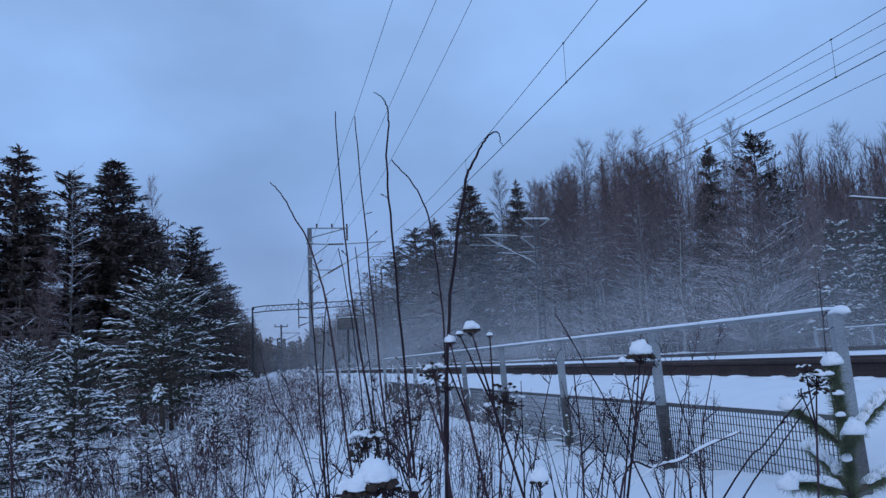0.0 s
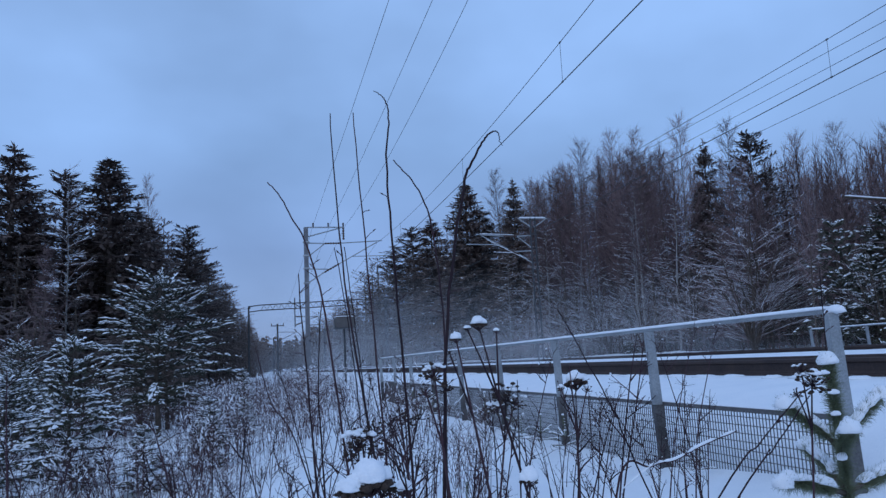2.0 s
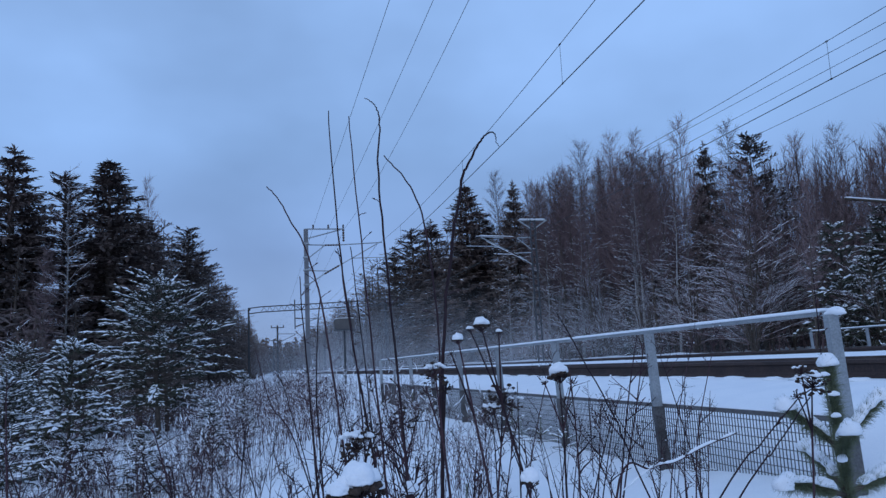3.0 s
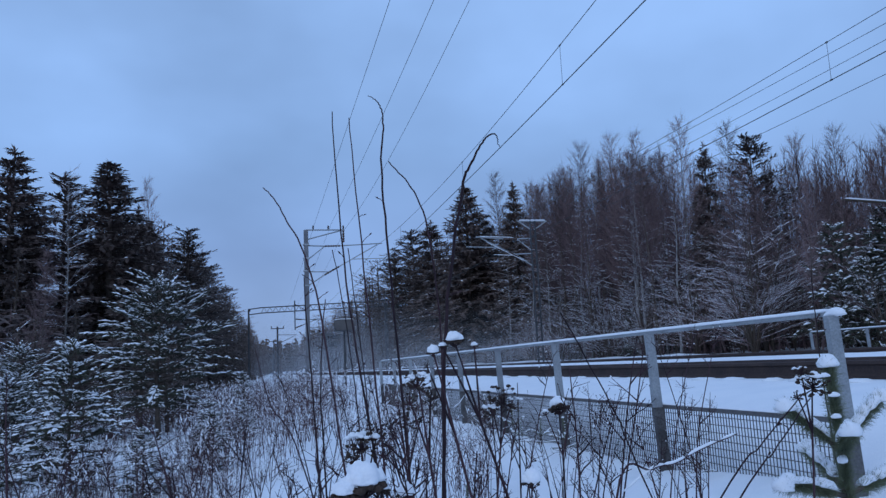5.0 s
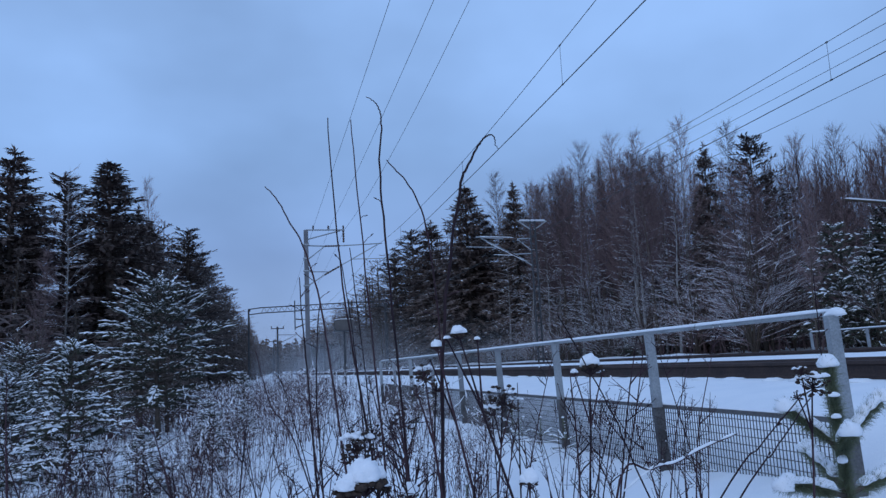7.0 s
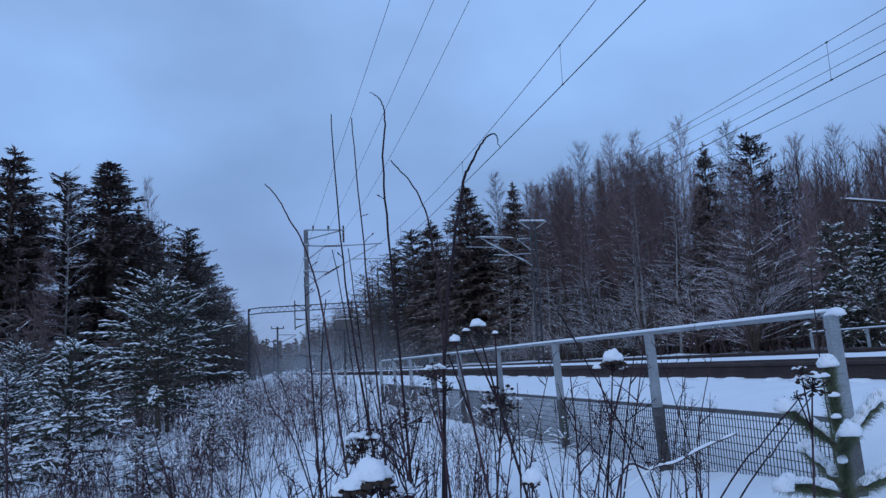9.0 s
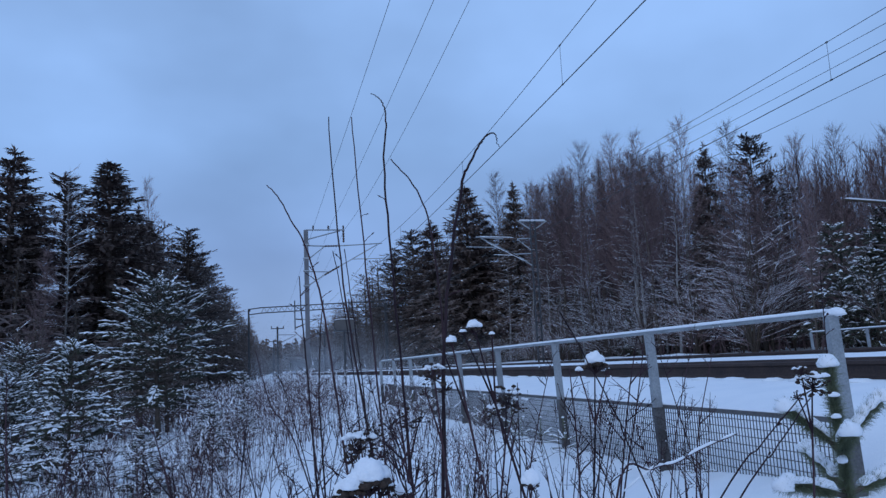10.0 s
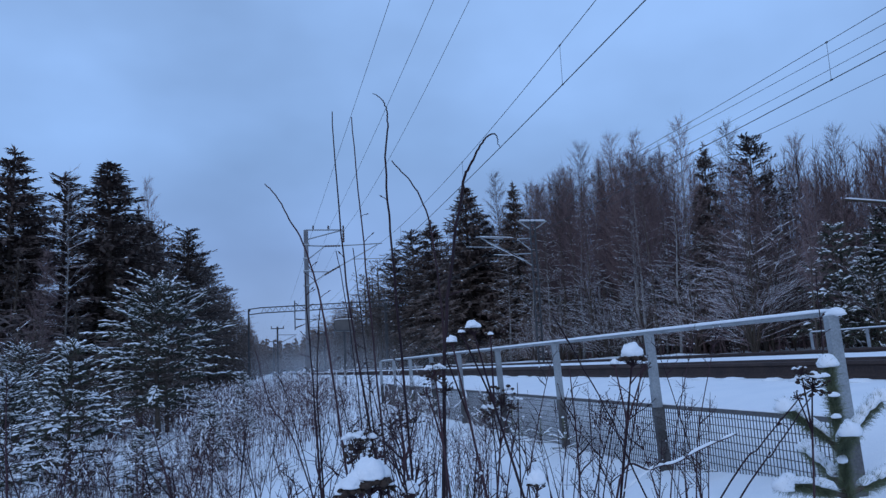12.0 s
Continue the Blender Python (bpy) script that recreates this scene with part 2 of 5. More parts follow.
# ---- railway ----
TRACKS = ((6.2, 1.12), (12.2, 1.215))
HEAD = ((-0.075, 0), (0.075, 0), (0.075, 0.012), (0.02, 0.03), (0.009, 0.05), (0.009, 0.12), (0.036, 0.136), (0.036, 0.165),
        (0.028, 0.172), (-0.028, 0.172), (-0.036, 0.165), (-0.036, 0.136), (-0.009, 0.12), (-0.009, 0.05), (-0.02, 0.03), (-0.075, 0.012))


def build_rails():
    for centre, top in TRACKS:
        for sign in (-1, 1):
            rail = new("rail", Shape().extrude([(x * 1.0, z) for x, z in HEAD], -40, 420, 40).mesh("rail", RUST))
            rail.location = (centre + sign * 0.762, 0, top - 0.172)
            tagged(rail, "rusty brown steel rail bedded in snow", "rail", "rails of the two tracks")


build_rails()


def build_snow_edge():
    """Low wind-packed lumps of snow over the sleeper ends along the near rail."""
    rng = random.Random(44)
    s = Shape()
    for k in range(70):
        y = 3.5 + 0.61 * k + rng.uniform(-0.08, 0.08)
        s.mound(5.22 + rng.uniform(-0.05, 0.04), y, 0.935, rng.uniform(0.1, 0.16), rng.uniform(0.12, 0.24), rng.uniform(0.015, 0.04), 4, 10, 0.3, 0.3)
    tagged(new("snow_lumps", s.mesh("snow_lumps", SNOW, True)), "low lumps of snow over the sleeper ends", "snow", kind="stuff")


build_snow_edge()


def snow_strip(s, points, w, h, step=0.12):
    """A rounded, slightly uneven cover of snow along a line of points."""
    pts = [Vector(p) for p in points]
    line = []
    for a, b in zip(pts, pts[1:]):
        k = max(1, int((b - a).length / step))
        line += [a.lerp(b, i / k) for i in range(k)]
    line.append(pts[-1])
    n, prof = len(s.v), ((-1, -0.25), (-0.95, 0.3), (-0.55, 0.85), (0, 1), (0.55, 0.85), (0.95, 0.3), (1, -0.25))
    k = len(prof)
    for i, p in enumerate(line):
        d = (line[min(i + 1, len(line) - 1)] - line[max(i - 1, 0)]).normalized()
        side = d.cross(Vector((0, 0, 1)))
        side = side.normalized() if side.length > 1e-4 else Vector((1, 0, 0))
        end = 0.35 if i in (0, len(line) - 1) else 1.0
        f = end * (1 + 0.22 * noise.noise((p.x * 7, p.y * 5, p.z * 7)))
        for u, t in prof:
            q = p + side * (u * w * (0.5 + 0.5 * f)) + Vector((0, 0, t * h * f))
            s.v.append((q.x, q.y, q.z))
    for i in range(len(line) - 1):
        for j in range(k - 1):
            a = n + i * k + j
            s.f.append((a, a + 1, a + 1 + k, a + k))
        s.f.append((n + i * k + k - 1, n + i * k, n + i * k + k, n + i * k + 2 * k - 1))
    s.f += [tuple(n + j for j in range(k)), tuple(n + (len(line) - 1) * k + j for j in reversed(range(k)))]


def build_railing(name, x, y0, pitch, posts, top, foot, meshed, label):
    """A steel railing along the track: posts, hand rail, lower rail, wire mesh in the bays, snow on top."""
    thing = empty(name, pose(x, y0, 0), label, "railing")
    end = pitch * (posts - 1)
    for i in range(posts):
        y = i * pitch
        section = ((-0.035, -0.02), (0.035, -0.02), (0.035, 0.02), (0.028, 0.02), (0.028, -0.013), (-0.028, -0.013), (-0.028, 0.02), (-0.035, 0.02))
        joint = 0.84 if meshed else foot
        # Below the joint the post's shade is put into a darker colour.
        for low, high, mat in ((joint, top - 0.032, GALV), (foot - 0.3, joint, SHADED_ZINC)):
            if high - low < 0.02 or (mat is SHADED_ZINC and not meshed):
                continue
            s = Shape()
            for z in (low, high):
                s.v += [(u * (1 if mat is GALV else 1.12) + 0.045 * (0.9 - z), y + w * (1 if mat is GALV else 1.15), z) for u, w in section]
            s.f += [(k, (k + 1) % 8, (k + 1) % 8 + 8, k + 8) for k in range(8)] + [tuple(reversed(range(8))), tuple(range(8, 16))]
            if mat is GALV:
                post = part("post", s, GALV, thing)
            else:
                part("post_foot", s, SHADED_ZINC, post, "lower half of the post, in a shaded tone")
    s = Shape()
    s.extrude([(-0.016, top - 0.032), (0.016, top - 0.032), (0.02, top - 0.027), (0.02, top - 0.01), (0.015, top - 0.005), (-0.015, top - 0.005), (-0.02, top - 0.01), (-0.02, top - 0.027)],
              -0.03, end + 0.05, 8)
    bar = part("hand_rail", s, GALV, thing)
    s = Shape()
    snow_strip(s, [(0, -0.05 + (end + 0.1) * i / 60, top - 0.004) for i in range(61)], 0.022, 0.017, 0.1)
    s.mound(0.004, 0.0, top - 0.03, 0.034, 0.085, 0.042, 7, 18, 0.14)
    part("snow_cover", s, SNOW_CAP, bar, "white snow lying on the hand rail", True)
    if meshed:
        mid = 0.86
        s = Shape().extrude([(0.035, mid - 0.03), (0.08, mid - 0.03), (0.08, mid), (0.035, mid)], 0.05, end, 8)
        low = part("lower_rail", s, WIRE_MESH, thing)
        s = Shape()
        snow_strip(s, [(0.058, 0.1 + (end - 0.1) * i / 60, mid) for i in range(61)], 0.02, 0.014, 0.1)
        part("snow_cover", s, SNOW_CAP, low, "thin snow on the lower rail", True)
        for i in range(posts - 1):
            s = Shape()
            a, b = i * pitch + 0.01, (i + 1) * pitch - 0.01
            z = 0.3
            while z < mid - 0.04:
                s.box(0.068, a, z - 0.0022, 0.074, b, z + 0.0022)
                z += 0.055
            k = 0
            step = 0.034 if i < 4 else 0.045
            while a + k * step < b:
                y = a + k * step
                s.box(0.061, y - 0.0012, 0.28, 0.068, y + 0.0012, mid - 0.03)
                k += 1
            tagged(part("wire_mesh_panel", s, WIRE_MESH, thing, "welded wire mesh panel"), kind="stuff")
    return thing


build_railing("bridge_railing", 3.1, 3.65, 2.07, 9, 1.455, 0.3, True, "galvanised steel railing with wire mesh, snow on top")
build_railing("bridge_railing", 14.6, 6.1, 2.0, 7, 1.7, 1.0, False, "grey steel railing beyond the tracks, snow on top")


# ---- overhead line ----


def insulator(a, b, r=0.06, ribs=6):
    s = Shape()
    a, b = Vector(a), Vector(b)
    pts, radii = [], []
    for i in range(ribs * 2 + 1):
        pts.append(a.lerp(b, i / (ribs * 2)))
        radii.append(r if i % 2 else r * 0.55)
    return s.tube(pts, radii, 8)


def cantilever(mast, sign, high, low, reach):
    """Two stubs on the mast, insulators, the top tube, the strut and the steady arm. sign: side on which the track lies."""
    x = 0.1 * sign
    part("bracket", Shape().tube([(x, 0, high), (x + 0.9 * sign, 0, high - 0.03)], 0.035, 6).tube([(x, 0, high - 0.75), (x + 0.9 * sign, 0, high - 0.05)], 0.03, 6), MASTS, mast)
    part("insulator", insulator((x + 0.9 * sign, 0, high - 0.03), (x + 1.75 * sign, 0, high - 0.02)), CERAMIC, mast)
    part("top_tube", Shape().tube([(x + 1.75 * sign, 0, high - 0.02), (x + (reach + 0.2) * sign, 0, high + 0.1)], 0.032, 6), MASTS, mast)
    part("bracket", Shape().tube([(x, 0, low + 0.75), (x + 1.1 * sign, 0, low + 0.72)], 0.03, 6).tube([(x, 0, low), (x + 1.15 * sign, 0, low + 0.75)], 0.035, 6), MASTS, mast)
    a, b = Vector((x + 0.85 * sign, 0, low + 0.55)), Vector((x + (reach - 0.1) * sign, 0, high + 0.02))
    part("insulator", insulator(a, a.lerp(b, 0.28)), CERAMIC, mast)
    part("strut", Shape().tube([a.lerp(b, 0.28), b], 0.032, 6), MASTS, mast)
    part("steady_arm", Shape().tube([a.lerp(b, 0.52), (x + (reach + 0.8) * sign, 0, a.lerp(b, 0.52).z + 0.04)], 0.025, 6), MASTS, mast)


def feeder_arm(mast, z, length, sign, count=3):
    s = Shape().box(min(0, length * sign), -0.05, z - 0.06, max(0, length * sign), 0.05, z)
    s.tube([(0.08 * sign, 0, z - 0.55), (length * 0.9 * sign, 0, z - 0.07)], 0.035, 6)
    arm = part("cross_arm", s, MASTS, mast)
    for i in range(count):
        x = sign * (0.4 + (length - 0.45) * i / max(1, count - 1))
        part("insulator", insulator((x, 0, z), (x, 0, z + 0.22), 0.06, 3), CERAMIC, arm, "brown ribbed insulator")


def build_masts():
    m = empty("catenary_mast", pose(2.53, 42, 0), "grey steel catenary mast with cross arm and brackets", "mast", "catenary masts")
    s = Shape()
    for f in (-1, 1):
        s.box(-0.115, f * 0.12 - 0.012, -0.2, 0.115, f * 0.12 + 0.012, 8.95)
    s.box(-0.012, -0.108, -0.2, 0.012, 0.108, 8.95)
    part("mast_post", s, MAST_STEEL, m)
    for z in (8.1, 7.35, 6.65, 5.85):
        part("clamp", Shape().box(-0.17, -0.15, z, 0.17, 0.15, z + 0.07), MASTS, m)
    feeder_arm(m, 8.98, 2.1, 1)
    part("insulator", insulator((2.05, 0, 8.95), (2.05, 0, 8.25), 0.07, 5), CERAMIC, m)
    cantilever(m, 1, 8.08, 5.9, 3.9)

    m = empty("catenary_mast", pose(15.7, 42, 0), "lattice steel catenary mast beside the far track, snowy arms", "mast", "catenary masts")
    s = Shape()
    for a in (-0.15, 0.15):
        s.box(a - 0.035, -0.06, 0.5, a + 0.035, 0.06, 9.6)
    part("mast_post", s, DARK_PAINT, m)
    for i in range(21):
        part("lattice_bar", Shape().box(-0.115, -0.02, 0.9 + i * 0.42, 0.115, 0.02, 0.97 + i * 0.42), DARK_PAINT, m)
    feeder_arm(m, 9.45, 0.9, -1, 2)
    feeder_arm(m, 9.45, 0.9, 1, 1)
    cantilever(m, -1, 8.4, 6.75, 3.2)
    s = Shape()
    snow_strip(s, [(-3.3, 0, 8.53), (-1.2, 0, 8.45)], 0.025, 0.03)
    snow_strip(s, [(-0.85, 0, 9.46), (0.8, 0, 9.46)], 0.07, 0.06)
    snow_strip(s, [(-2.9, 0, 8.2), (-0.4, 0, 6.95)], 0.022, 0.026)
    snow_strip(s, [(-2.5, 0, 7.45), (-1.3, 0, 7.4)], 0.022, 0.026)
    part("snow_cover", s, SNOW_CAP, m, "snow lying on the arms", True)

    g = empty("line_gantry", pose(0, 88, 0), "grey lattice portal gantry spanning both tracks", "gantry")
    part("leg", Shape().box(-1.24, -0.1, -0.8, -1.06, 0.1, 8.3).box(-1.22, -0.1, 8.2, -0.95, 0.1, 8.5), DARK_PAINT, g)
    part("leg", Shape().box(14.1, -0.15, 0.6, 14.4, 0.15, 8.75), DARK_PAINT, g)
    s = Shape()
    for z in (8.0, 8.6):
        s.tube([(-1.1, 0, z - 0.15), (0.2, 0, z), (14.6, 0, z + 0.45)], 0.06, 6)
    part("beam", s, DARK_PAINT, g)
    for i in range(22):
        x = 0.2 + i * 0.64
        z = 8.0 + 0.45 * (x / 14.6)
        part("lattice_bar", Shape().tube([(x, 0, z), (x + 0.32, 0, z + 0.6)], 0.03, 4).tube([(x + 0.32, 0, z + 0.6), (x + 0.64, 0, z)], 0.03, 4), DARK_PAINT, g)
    for x in (3.9, 10.0):
        part("drop_post", Shape().box(x - 0.06, -0.06, 6.0, x + 0.06, 0.06, 9.3), DARK_PAINT, g)
        part("bracket", Shape().tube([(x, 0, 7.2), (x + 2.4, 0, 7.1)], 0.04, 5).tube([(x, 0, 6.2), (x + 2.6, 0, 7.2)], 0.04, 5).tube([(x + 1.5, 0, 6.2), (x + 3.0, 0, 6.25)], 0.03, 5), DARK_PAINT, g)
        part("insulator", insulator((x + 0.1, 0, 7.2), (x + 0.8, 0, 7.15), 0.09), CERAMIC, g)
        part("insulator", insulator((x + 0.1, 0, 6.25), (x + 0.8, 0, 6.5), 0.09), CERAMIC, g)

    for x, y, h in ((3.0, 135, 9.2), (15.5, 135, 9.0), (3.2, 185, 9.0), (9.6, 118, 7.2)):
        m = empty("catenary_mast", pose(x, y, 0), "distant grey catenary mast with brackets", "mast", "catenary masts")
        part("mast_post", Shape().box(-0.15, -0.15, -0.3, 0.15, 0.15, h), DARK_PAINT, m)
        sign = 1 if x < 9 else -1
        arm = part("cross_arm", Shape().box(-1.1, -0.07, h - 0.4, 1.1, 0.07, h - 0.25), DARK_PAINT, m)
        part("insulator", insulator((1.0, 0, h - 0.25), (1.0, 0, h + 0.1), 0.1, 3), CERAMIC, arm)
        part("insulator", insulator((-1.0, 0, h - 0.25), (-1.0, 0, h + 0.1), 0.1, 3), CERAMIC, arm)
        part("bracket", Shape().tube([(0, 0, h - 1.4), (3.2 * sign, 0, h - 1.5)], 0.05, 5).tube([(0, 0, h - 3), (3 * sign, 0, h - 1.6)], 0.05, 5), DARK_PAINT, m)

    c = empty("trackside_cabinet", pose(3.42, 32, 0), "grey round-edged equipment box on a thin post, snow on top", "equipment box")
    part("post", Shape().tube([(0, 0, 0), (0, 0, 2.95)], 0.045, 8), DARK_STEEL, c)
    s = Shape()
    w = [(0.4 * math.copysign(abs(math.cos(a)) ** 0.35, math.cos(a)), 3.12 + 0.22 * math.copysign(abs(math.sin(a)) ** 0.35, math.sin(a))) for a in [2 * math.pi * (k + 0.5) / 20 for k in range(20)]]
    s.extrude(w, -0.22, 0.22)
    body = part("body", s, BOX_GREY, c)
    part("base_tray", Shape().box(-0.42, -0.24, 2.84, 0.42, 0.24, 2.9), DARK_STEEL, c)
    s = Shape()
    snow_strip(s, [(-0.38, 0, 3.34), (0.38, 0, 3.34)], 0.2, 0.03)
    part("snow_cover", s, SNOW_CAP, body, "snow lying on the box", True)


build_masts()


def build_utility_pole():
    x, y = 26.03, 26
    p = empty("utility_pole", pose(x, y, ground_z(x, y)), "wooden utility pole with a snow-covered cross arm", "pole")
    part("pole", Shape().tube([(0, 0, -0.3), (0, 0, 6.4)], [0.13, 0.09], 10), BARK, p, "", True)
    arm = part("cross_arm", Shape().tube([(-2.75, 0, 6.0), (0.7, 0, 5.8)], 0.05, 6), BARK, p)
    for x in (-2.6, -1.3, 0.6):
        part("insulator", insulator((x, 0, 6.0 - 0.058 * (x + 2.75)), (x, 0, 6.2 - 0.058 * (x + 2.75)), 0.05, 3), CERAMIC, arm)
    s = Shape()
    snow_strip(s, [(-2.75, 0, 6.05), (0.7, 0, 5.85)], 0.055, 0.05)
    part("snow_cover", s, SNOW_CAP, arm, "snow lying on the cross arm", True)


build_utility_pole()


def span(ya, za, yb, zb, sag, x0, x1, n=24):
    return [(x0 + (x1 - x0) * i / n, ya + (yb - ya) * i / n, za + (zb - za) * i / n - 4 * sag * (i / n) * (1 - i / n)) for i in range(n + 1)]


def wire(name, pts, r, parent=None, label="", group=""):
    ob = new(name, Shape().tube(pts, r, 5).mesh(name, COPPER))
    ob.parent = parent
    return tagged(ob, label, "" if parent else "wire", group)


def build_wires():
    thin = "thin dark feeder wire strung between masts"
    for xa, z, zb, sag, far in ((2.96, 9.15, 9.66, 0.0, 9.2), (3.95, 9.35, 9.92, 0.297, 9.2), (4.7, 9.05, 10.45, 0.79, 9.2)):
        wire("feeder_wire", span(42, z, 5, zb, sag, xa, xa) + [(xa, -18, zb)], 0.007, label=thin, group="feeder wires")
        wire("feeder_wire", span(42, z, 135, far, 1.0, xa, xa), 0.007, label=thin, group="feeder wires")
    for base, xm, xn, cz, cn, csag, mz, mn, msag, hung in ((6.4, 6.45, 6.35, 7.0, 7.32, 0.198, 8.08, 8.64, 0.678, (8, 20.4, 29.55)),
                                                       (12.4, 12.35, 12.35, 6.95, 7.15, 0.02, 8.45, 8.05, 0.249, (9, 21, 30.55))):
        c = empty("catenary", pose(0, 0, 0), "dark contact wire hung by droppers from its carrier wire", "overhead line", "catenaries")
        contact, carrier = span(42, cz, 5, cn, csag, xm, xn, 40), span(42, mz, 5, mn, msag, xm, xn, 40)
        wire("contact_wire", contact + [(xn, -18, cn)], 0.0115, c)
        wire("carrier_wire", carrier + [(xn, -18, mn)], 0.008, c)
        for i in hung:
            a = [Vector(p) for p in (contact[int(i)], contact[int(i) + 1], carrier[int(i)], carrier[int(i) + 1])]
            low, up = a[0].lerp(a[1], i % 1), a[2].lerp(a[3], i % 1)
            d = wire("dropper", [low, up], 0.005, c)
            for q in (low, up):
                part("clamp", Shape().tube([q - Vector((0, 0.03, 0)), q + Vector((0, 0.03, 0))], 0.02, 6), DARK_STEEL, d)
        wire("contact_wire", span(42, cz, 88, cz - 0.1, 0.03, xm, base), 0.013, c)
        wire("carrier_wire", span(42, mz, 88, cz + 1.2, 0.5, xm, base), 0.008, c)
        wire("contact_wire", span(88, cz - 0.1, 300, cz - 0.1, 0.03, base, base), 0.013, c)
    for x, za, zb, sag in ((15.0, 9.55, 8.9, 0.05), (15.9, 9.5, 9.15, 0.21), (15.3, 8.2, 8.0, 0.15)):
        wire("feeder_wire", span(42, za, 5, zb, sag, x, x) + [(x, -18, zb)], 0.008, label=thin, group="feeder wires")


build_wires()

# ---- trees ----


def limb_line(rng, base, turn, rise, length, droop, n=4, wander=0.05):
    """A bent line from base: turn and rise in radians, sagging by droop at its end."""
    d = Vector((math.cos(turn) * math.cos(rise), math.sin(turn) * math.cos(rise), math.sin(rise)))
    out = []
    for i in range(n + 1):
        t = i / n
        out.append(Vector(base) + d * (length * t) + Vector((rng.uniform(-1, 1), rng.uniform(-1, 1), rng.uniform(-0.6, 0.6))) * (wander * length * t * 0.5) - Vector((0, 0, droop * length * t * t)))
    return out


def along(line, t):
    f = t * (len(line) - 1)
    i = min(int(f), len(line) - 2)
    return line[i].lerp(line[i + 1], f - i)


def conifer(name, seed, h, width, whorls, per, sprays, style, snow, needles, label, category, fine=False):
    """style spruce: cone with drooping limbs; pine: bare trunk and a loose, rounded head."""
    rng = random.Random(seed)
    tree = empty(name, pose(0, 0, 0), label, category)
    trunk, green, white = Shape(), Shape(), Shape()
    lean = Vector((rng.uniform(-0.02, 0.02), rng.uniform(-0.02, 0.02), 0))
    spine = [Vector((0, 0, -0.3))] + [Vector((lean.x * z, lean.y * z, z)) for z in (h * 0.25, h * 0.5, h * 0.75, h)]
    r = 0.011 * h + 0.02
    trunk.tube(spine, [r * 1.15, r * 0.85, r * 0.65, r * 0.35, 0.012], 8)
    low = {"spruce": 0.08, "pine": 0.32}[style]
    for w in range(whorls):
        t = low + (1 - low) * (max(0.0, w + rng.uniform(-0.3, 0.3)) / whorls) ** 0.88
        t = min(max(t, low), 0.985)
        u = (t - low) / (1 - low)
        if style == "pine":
            reach = width * (0.55 + 0.55 * math.sin(math.pi * min(1, u * 0.95 + 0.12))) * (1 - 0.55 * u * u)
        else:
            reach = width * (1 - u) ** 0.82 * 0.98 + 0.03 * h * (1 - u) + 0.006 * h
            reach *= min(1, 0.55 + u * 3.5)
        for k in range(per):
            turn = 2 * math.pi * (k + rng.random()) / per + w * 0.7
            length = reach * rng.uniform(0.65, 1.15)
            if style == "pine" and rng.random() < 0.2:
                continue
            rise = {"spruce": 0.12 - 0.25 * (1 - u), "pine": 0.5 * u}[style]
            droop = {"spruce": 0.24 * (1 - u) + 0.05, "pine": 0.05}[style]
            t = min(max(t + rng.uniform(-0.75, 0.75) * (1 - low) / whorls, low), 0.985)
            u = (t - low) / (1 - low)
            rise += rng.uniform(-0.15, 0.15) * (1 if style == "spruce" else 2.2) + (0.3 * u if style == "spruce" else 0)
            base = along(spine[1:], min(1, max(0, (t - 0.25) / 0.75))) if t > 0.25 else Vector((lean.x * h * t, lean.y * h * t, h * t))
            line = limb_line(rng, base, turn, rise, length, droop, 4, 0.12)
            trunk.cone(line[0], line[4], 0.003 * h * (1 - u) + 0.01)
            count = max(4, int(sprays * (0.4 + 0.85 * length / (width * 1.1))))
            for i in range(count):
                s = 0.15 + 0.87 * (i + rng.random() * 0.8) / count
                p = along(line, min(s, 1))
                q = along(line, min(s + 0.08, 1))
                d = (q - p)
                d = d.normalized() if d.length > 1e-5 else Vector((math.cos(turn), math.sin(turn), 0))
                side = d.cross(Vector((0, 0, 1))).normalized() * rng.choice((-1, 1)) * rng.uniform(0.3, 1.0)
                out = (d * 0.75 + side + Vector((0, 0, rng.uniform(-0.35, 0.15) if style != "pine" else rng.uniform(-0.1, 0.7)))).normalized()
                size = (0.16 + 0.3 * (1 - s)) * length * rng.uniform(0.6, 1.15) + 0.06 * width
                size = min(size, 0.031 * h * rng.uniform(0.7, 1.1))
                if style == "pine":
                    size = rng.uniform(0.14, 0.3) * width * 0.5
                green.spray(p, p + out * size, size * (0.15 if style == "spruce" else 0.17), 0.7)
                if fine:
                    o2 = (d * 0.8 - side * 0.9 + Vector((0, 0, rng.uniform(-0.4, 0.3)))).normalized()
                    green.leaf(p, p + o2 * size * 0.85, size * (0.15 if style == "spruce" else 0.17))
                if style == "spruce" and i % 2:
                    hang = Vector((out.x * 0.3, out.y * 0.3, -1)).normalized()
                    green.leaf(p, p + hang * size * 0.8, size * 0.16)
                if rng.random() < snow:
                    a = p + Vector((0, 0, size * 0.07 + 0.01))
                    white.spray(a, a + out * size * rng.uniform(0.5, 0.92), size * 0.12, 0.6)
    for i in range(10):
        p = Vector(spine[-1]) - Vector((0, 0, 0.035 * h * i / 10))
        green.cone(p, p + Vector((rng.uniform(-1, 1), rng.uniform(-1, 1), 1.1)).normalized() * 0.02 * h, 0.0022 * h)
    part("trunk", trunk, BARK, tree, "brown scaly bark", True)
    crown = tagged(part("crown", green, needles, tree, "dark green needles"), kind="stuff")
    if white.v:
        tagged(part("snow_cover", white, SNOW_CAP, crown, "snow lying on the branches"), kind="stuff")
    return tree


